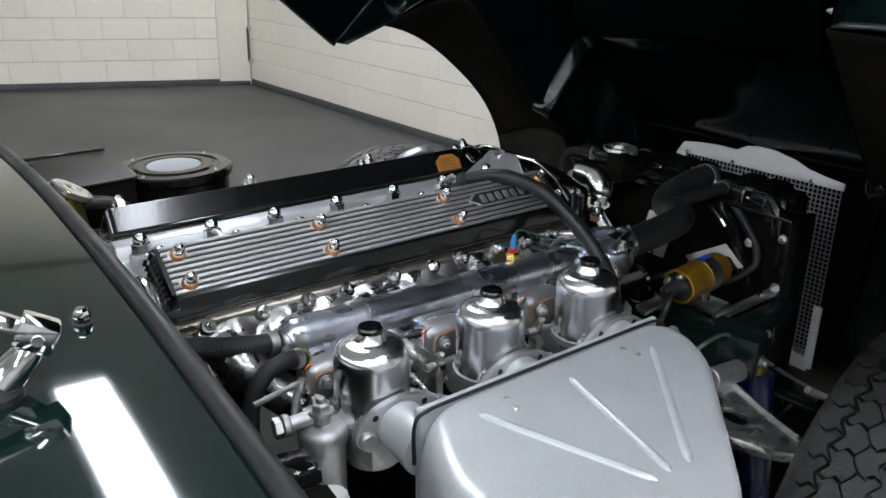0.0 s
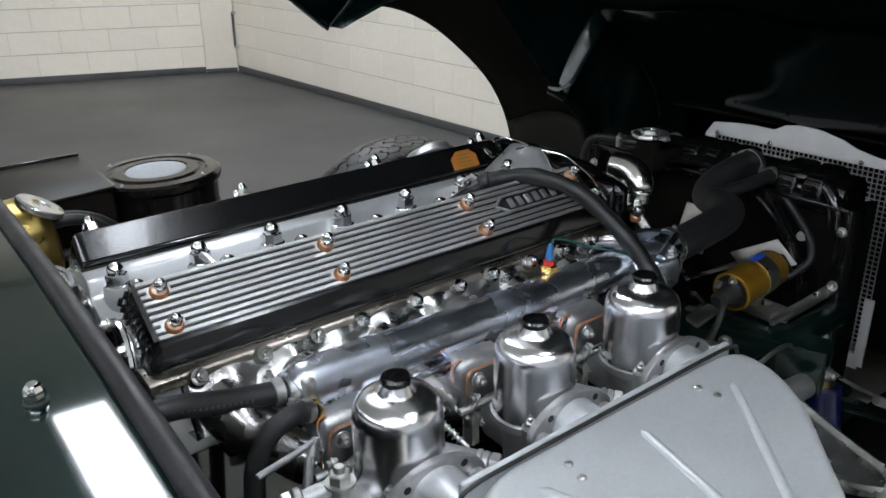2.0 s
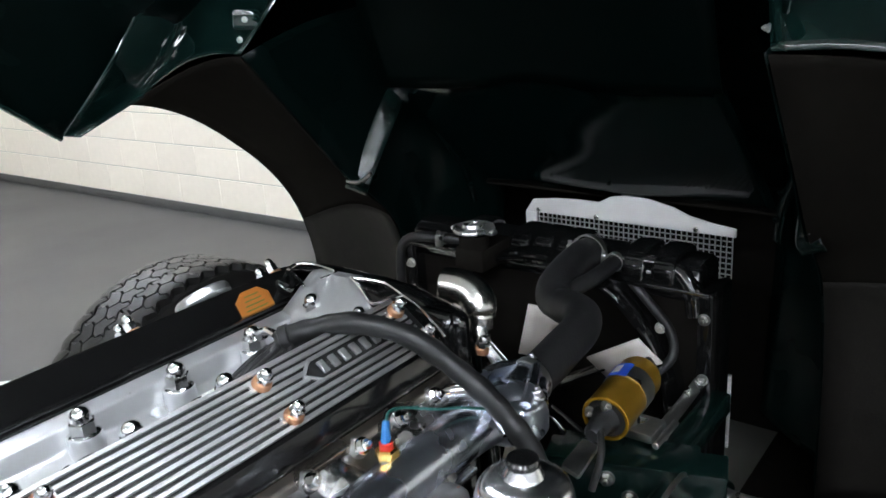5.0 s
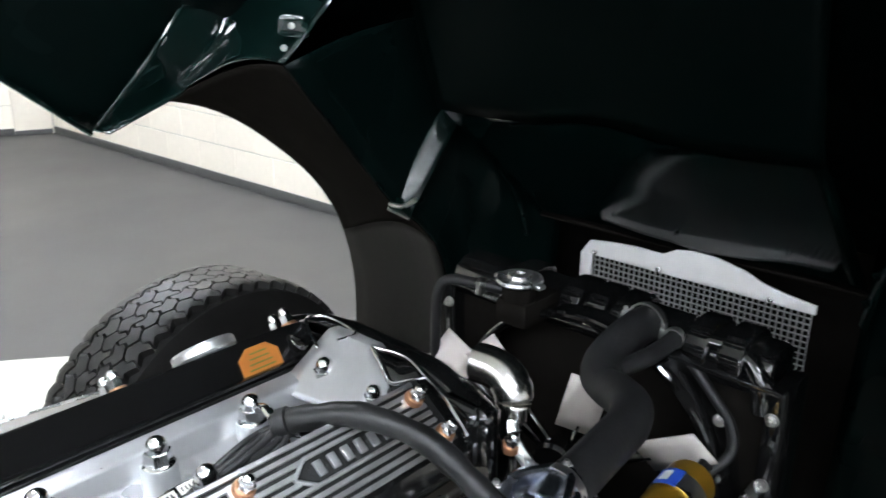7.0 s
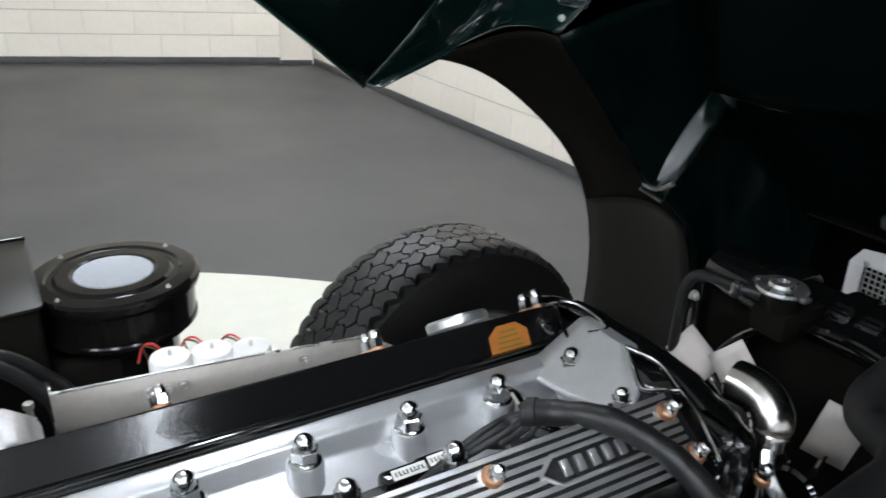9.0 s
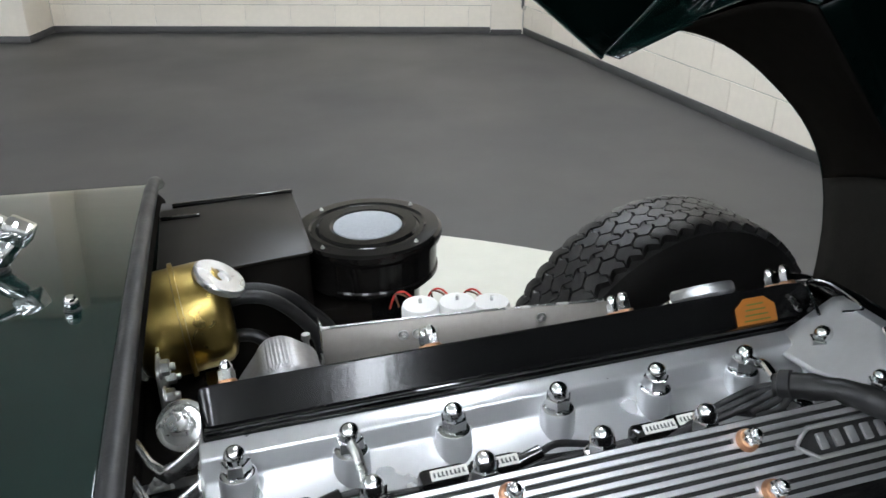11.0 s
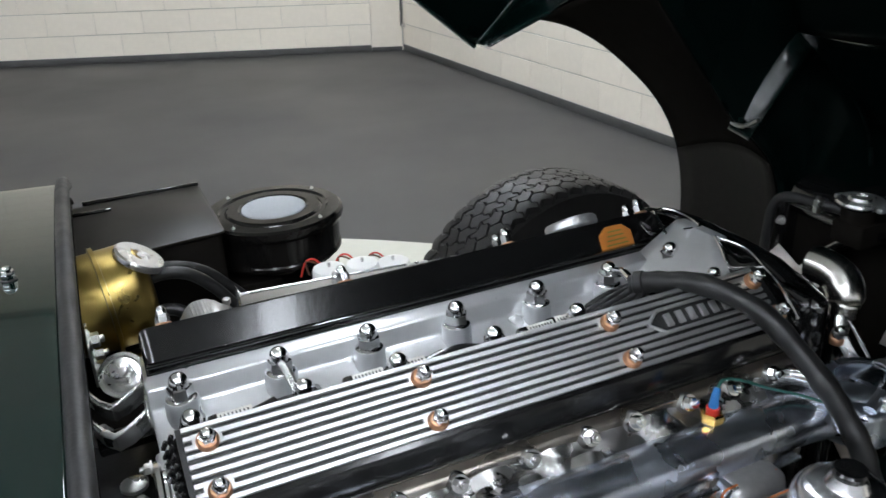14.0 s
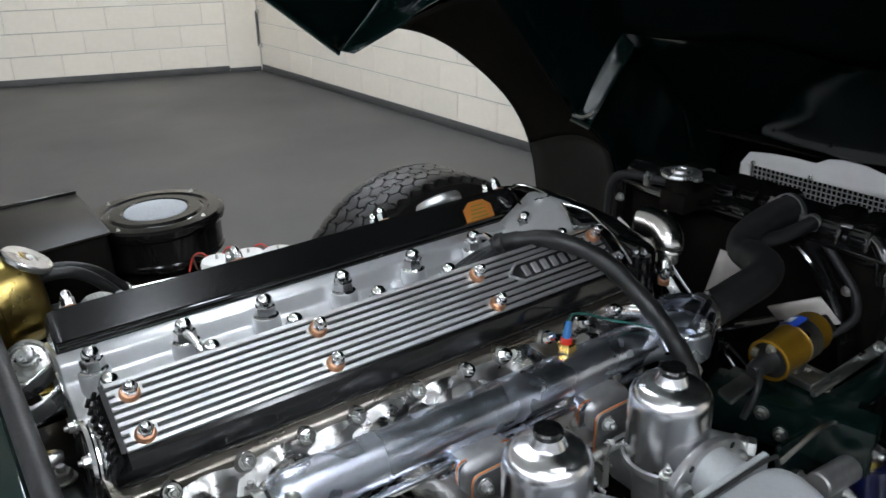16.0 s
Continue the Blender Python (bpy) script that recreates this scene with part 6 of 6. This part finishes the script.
mt = at((-0.372, 0.500, 0.652), (1, 0.10, 0.06)) @ Matrix.Scale(0.88, 4)
lathe(bm, [(0, -0.078), (0.060, -0.076), (0.074, -0.071), (0.082, -0.062), (0.086, -0.048), (0.087, -0.004), (0.087, 0.048), (0.083, 0.062), (0.075, 0.071), (0.060, 0.076), (0, 0.078)], mt, 48)
part("tank", bm, BRASS, tank)
bm = B()
lathe(bm, [(0.086, -0.0045), (0.0940, -0.0035), (0.0940, 0.0035), (0.086, 0.0045), (0.086, -0.0045)], mt, 40)
part("seam", bm, BRASS, tank)
mc = at((-0.314, 0.488, 0.714), (0.52, -0.10, 0.84))
bm = B()
lathe(bm, [(0, -0.03), (0.019, -0.03), (0.019, -0.004), (0, -0.004)], mc, 24)
part("neck", bm, BRASS, tank)
bm = B()
lathe(bm, [(0, -0.005), (0.036, -0.005), (0.0385, -0.003), (0.0385, 0.003), (0.036, 0.006), (0.015, 0.0065), (0.013, 0.003), (0.006, 0.003), (0.005, 0.007), (0, 0.008)], mc, 44)
part("pressure_cap", bm, CAPM, tank, "plated pressed cap")
link("cap_rivet", WASHER, tank, "copper rivet", mc @ Matrix.Translation((0, 0, 0.003)) @ Matrix.Scale(0.5, 4))
for k, pts in enumerate(([(-0.310, 0.478, 0.682), (-0.284, 0.472, 0.688), (-0.254, 0.470, 0.682), (-0.228, 0.470, 0.662), (-0.202, 0.470, 0.630), (-0.186, 0.470, 0.597), (-0.182, 0.470, 0.54)],
                         [(-0.312, 0.502, 0.680), (-0.270, 0.498, 0.685), (-0.226, 0.496, 0.668), (-0.192, 0.496, 0.634), (-0.166, 0.496, 0.600), (-0.156, 0.496, 0.55)],
                         [(-0.320, 0.475, 0.625), (-0.282, 0.465, 0.630), (-0.258, 0.455, 0.612), (-0.256, 0.445, 0.580), (-0.27, 0.43, 0.54)])):
    hs = thing("tank_hose", "black rubber hose from the brass header tank", "hose", pts[0], "header tank hoses")
    bm = B()
    tube(bm, pts, 0.0095, 16, 8)
    part("rubber", bm, HOSE, hs)
bk = thing("tank_bracket", "plated bracket with bolts holding the header tank", "bracket", (-0.40, 0.42, 0.6))
bm = B()
prism(bm, rounded([(0.36, 0.585), (0.46, 0.590), (0.46, 0.665), (0.37, 0.655)], 0.012), 0.402, 0.406, Matrix(((0, 0, -1, 0), (1, 0, 0, 0), (0, 1, 0, 0), (0, 0, 0, 1))), 0.001)
part("plate", bm, ZINC, bk)
for y, z in ((0.385, 0.650), (0.385, 0.605), (0.44, 0.655), (0.44, 0.60)):
    link("bolt", BOLT_L, bk, "", at((-0.402, y, z), (1, 0, 0)))
for y in (0.36, 0.42, 0.48):
    bm = B()
    box(bm, (-0.385, y, 0.548), (-0.33, y + 0.030, 0.554), 0.002)
    part("foot", bm, BRASS, bk)

hs = thing("heat_shield", "brushed metal heat shield standing behind the exhaust cover", "heat shield", (0, 0.36, 0.5))
bm = B()
hsp = [(-0.190, 0.395), (0.0, 0.375), (0.205, 0.346), (0.270, 0.335)]
sheet(bm, [[(x, y, z) for z in (0.52, 0.58, 0.62, 0.664 if x < 0.22 else 0.62)] for x, y in hsp])
pl = part("plate", bm, BRUSHED, hs)
so = pl.modifiers.new("thickness", "SOLIDIFY")
so.thickness = 0.0025
bm = B()
tube(bm, [(x, y - 0.001, 0.664) for x, y in hsp[:3]], 0.0022, 8, 4)
part("folded_edge", bm, PLATED, hs, "bright folded top edge")
bm = B()
sheet(bm, [[(-0.190, 0.395, z), (-0.192, 0.425, z)] for z in (0.52, 0.60, 0.664)])
pf = part("end_flange", bm, PLATED, hs)
so = pf.modifiers.new("thickness", "SOLIDIFY")
so.thickness = 0.0025
for x, y, z in ((-0.080, 0.382, 0.640), (-0.040, 0.377, 0.642), (0.115, 0.357, 0.646), (-0.06, 0.38, 0.640)):
    link("screw", BOLT_S, hs, "", at((x, y, z), (-0.1, -1, 0)))
ex = thing("exhaust_cover", "boxy dull grey casting behind the cam cover", "exhaust", (-0.22, 0.28, 0.5))
bm = B()
prism(bm, rounded([(-0.312, 0.50), (-0.310, 0.640), (-0.268, 0.697), (-0.243, 0.699), (-0.206, 0.673), (-0.204, 0.50)], 0.014, 5), -0.345, -0.262, Matrix(((1, 0, 0, 0), (0, 0, -1, 0), (0, 1, 0, 0), (0, 0, 0, 1))), 0.012, 3)
part("shield", bm, CAST, ex)
bm = B()
tube(bm, [(-0.15, 0.27, 0.56), (0.0, 0.26, 0.56), (0.2, 0.25, 0.56)], 0.045, 18, 6)
part("manifold", bm, CAST, ex)
ds = thing("dipstick", "plated dipstick and bracket stud behind the exhaust cover", "dipstick", (-0.215, 0.36, 0.55))
bm = B()
rod(bm, (-0.212, 0.365, 0.55), (-0.214, 0.367, 0.668), 0.0038, 10)
rod(bm, (-0.214, 0.367, 0.668), (-0.214, 0.367, 0.676), 0.006, 10)
for k in range(7):
    lathe(bm, [(0.003, 0), (0.0056, 0.002), (0.003, 0.004)], Matrix.Translation((-0.213, 0.366, 0.585 + k * 0.011)), 10)
part("rod", bm, ZINC, ds)


def fluid_bottle(x, y, z):
    t = thing("fluid_reservoir", "white capped fluid reservoir with wires behind the heat shield", "reservoir", (x, y, 0.54), "row of three reservoirs")
    M = Matrix.Translation((x, y, z))
    bm = B()
    lathe(bm, [(0, -0.11), (0.024, -0.11), (0.026, -0.10), (0.026, -0.03), (0.022, -0.024), (0, -0.024)], M, 28)
    part("bottle", bm, PLASTIC, t)
    bm = B()
    lathe(bm, [(0, -0.026), (0.0265, -0.026), (0.027, -0.022), (0.027, -0.006), (0.025, -0.001), (0.015, 0.001), (0, 0.001)], M, 36)
    part("cap", bm, PLASTIC, t, "white plastic cap")
    bm = B()
    rod(bm, (x, y, z), (x, y, z + 0.008), 0.0025, 8)
    part("terminal", bm, ZINC, t)
    for k, mm in enumerate((REDPL, BROWNW)):
        bm = B()
        tube(bm, [(x - 0.006 * k, y + 0.026, z - 0.012), (x - 0.014, y + 0.034, z + 0.003 - 0.006 * k), (x - 0.026, y + 0.044, z - 0.004), (x - 0.032 + 0.014 * k, y + 0.06, z - 0.035)], 0.0015, 8, 6)
        part("wire", bm, mm, t, "thin red wire" if k == 0 else "thin brown wire")


for x, y, z in ((-0.045, 0.418, 0.664), (0.008, 0.412, 0.663), (0.058, 0.405, 0.657)):
    fluid_bottle(x, y, z)

# throttle linkage and brackets at the rear of the head
lk = thing("throttle_linkage", "zinc plated throttle linkage with folded brackets by the bulkhead", "linkage", (-0.38, 0.12, 0.55))
bm = B()
MB = at((-0.366, 0.186, 0.700), (-0.12, -0.72, 0.68))
lathe(bm, [(0, -0.034), (0.024, -0.034), (0.026, -0.031), (0.0265, -0.006), (0.0275, -0.003), (0.0265, 0.0), (0.022, 0.001), (0.020, -0.003), (0, -0.003)], MB, 32)
lathe(bm, [(0.0145, -0.004), (0.0145, 0.010), (0.013, 0.0115), (0, 0.0115)], MB, 6)
lathe(bm, [(0.0105, 0.010), (0.0105, 0.024), (0.009, 0.0255), (0, 0.0255)], MB, 20)
part("bush", bm, PLATED, lk, "zinc-plated bush with a hexagon hub")
# two folded strips joined by a side plate
for dz, dy in ((0.0, 0.0), (0.0, -0.057)):
    bm = B()
    pts = [(-0.409, 0.148 + dy), (-0.394, 0.110 + dy), (-0.384, 0.097 + dy), (-0.372, 0.103 + dy), (-0.349, 0.128 + dy), (-0.345, 0.150 + dy)]
    sheet(bm, [[(x, y, 0.716 + dz), (x + 0.002, y + 0.012, 0.712 + dz), (x + 0.004, y + 0.014, 0.690 + dz)] for x, y in pts])
    z = part("folded_bracket", bm, PLATED, lk)
    so = z.modifiers.new("thickness", "SOLIDIFY")
    so.thickness = 0.0035
bm = B()
sheet(bm, [[(-0.350, 0.062, 0.718), (-0.346, 0.062, 0.690)], [(-0.345, 0.162, 0.718), (-0.341, 0.162, 0.690)]])
z = part("side_plate", bm, PLATED, lk)
so = z.modifiers.new("thickness", "SOLIDIFY")
so.thickness = 0.003
bm = B()
rod(bm, (-0.405, 0.125, 0.652), (-0.30, 0.127, 0.655), 0.0125, 18)
part("sleeve", bm, BLACK, lk, "black sleeve under the bracket")
bm = B()
prism(bm, rounded([(-0.430, -0.04), (-0.338, -0.04), (-0.330, 0.02), (-0.330, 0.20), (-0.430, 0.20)], 0.015), 0.600, 0.622, None, 0.004)
part("mount_plate", bm, RUBBER, lk)
bm = B()
lathe(bm, [(0, 0.0), (0.015, 0.0), (0.015, 0.004), (0.012, 0.006), (0, 0.006)], Matrix.Translation((-0.377, 0.078, 0.622)), 24)
part("mount_disc", bm, PLATED, lk)
for p in ((-0.372, 0.030, 0.622), (-0.40, -0.02, 0.622), (-0.40, 0.18, 0.622)):
    link("bolt", BOLT_L, lk, "", Matrix.Translation(p))
rearcap = thing("cam_end_plate", "polished end plug at the rear of the inlet camshaft", "end plug", (-0.35, -0.075, 0.68))
bm = B()
MP = at((-0.352, -0.075, 0.700), (-1, 0, 0.1))
lathe(bm, [(0, -0.014), (0.042, -0.014), (0.043, -0.006), (0.0385, -0.004), (0.0385, -0.002), (0.0440, -0.001), (0.0455, 0.001), (0.0450, 0.005), (0.036, 0.006), (0.030, 0.003), (0, 0.003)], MP, 48)
part("plug", bm, NUTM, rearcap, "polished half-round end plate")
bm = B()
box(bm, (-0.350, -0.036, 0.690), (-0.336, -0.014, 0.722), 0.004)
part("lug", bm, CAST, rearcap)
for a in (-0.75, 0.9, 2.6):
    link("bolt", BOLT_S, rearcap, "", MP @ Matrix.Rotation(-a, 4, "Z") @ Matrix.Translation((0, 0.0405, 0.005)))
# dark floor of the bay
bay = thing("undertray", "dark satin undertray below the engine", "undertray", (0, 0, 0.15))
bm = B()
box(bm, (-0.43, -0.52, 0.14), (0.868, 0.47, 0.15), 0.004)
part("tray", bm, SATIN, bay)

# ---- blocks of the two visible walls ----
def block_mesh(length):
    bm = B()
    box(bm, (0, 0, 0), (length, 0.006, COURSE - JOINT), 0.002, None, 1)
    return mesh_of(bm, BLOCK)


FULL = block_mesh(LONG - 0.0025)


def lay(parent, x0, x1, rows_n, split):
    """Running bond from x0 to x1; blocks before the split are parts of their own, the others one joined part."""
    rest = B()
    for r in range(rows_n):
        z = 0.053 + r * COURSE
        x = x0 + (0.0 if r % 2 else -LONG / 2)
        h = COURSE - JOINT
        while x < x1:
            a, b = max(x, x0), min(x + LONG - 0.0025, x1)
            if b - a > 0.03:
                if b < split and r < 7:
                    me = FULL if b - a > LONG - 0.0025 - 1e-4 else block_mesh(b - a)
                    o = link("block", me, parent, "", Matrix.Translation((a, 0.0005, z)))
                else:
                    box(rest, (a, 0.0005, z), (b, 0.0065, min(z + h, 3.44)))
            x += LONG
    tagged(part("upper_blocks", rest, BLOCK, parent), "", "", "", "stuff")


lay(wall_left, 0.277, 3.855, 19, 3.86)
lay(wall_right, 0.004, 9.0, 19, 4.6)
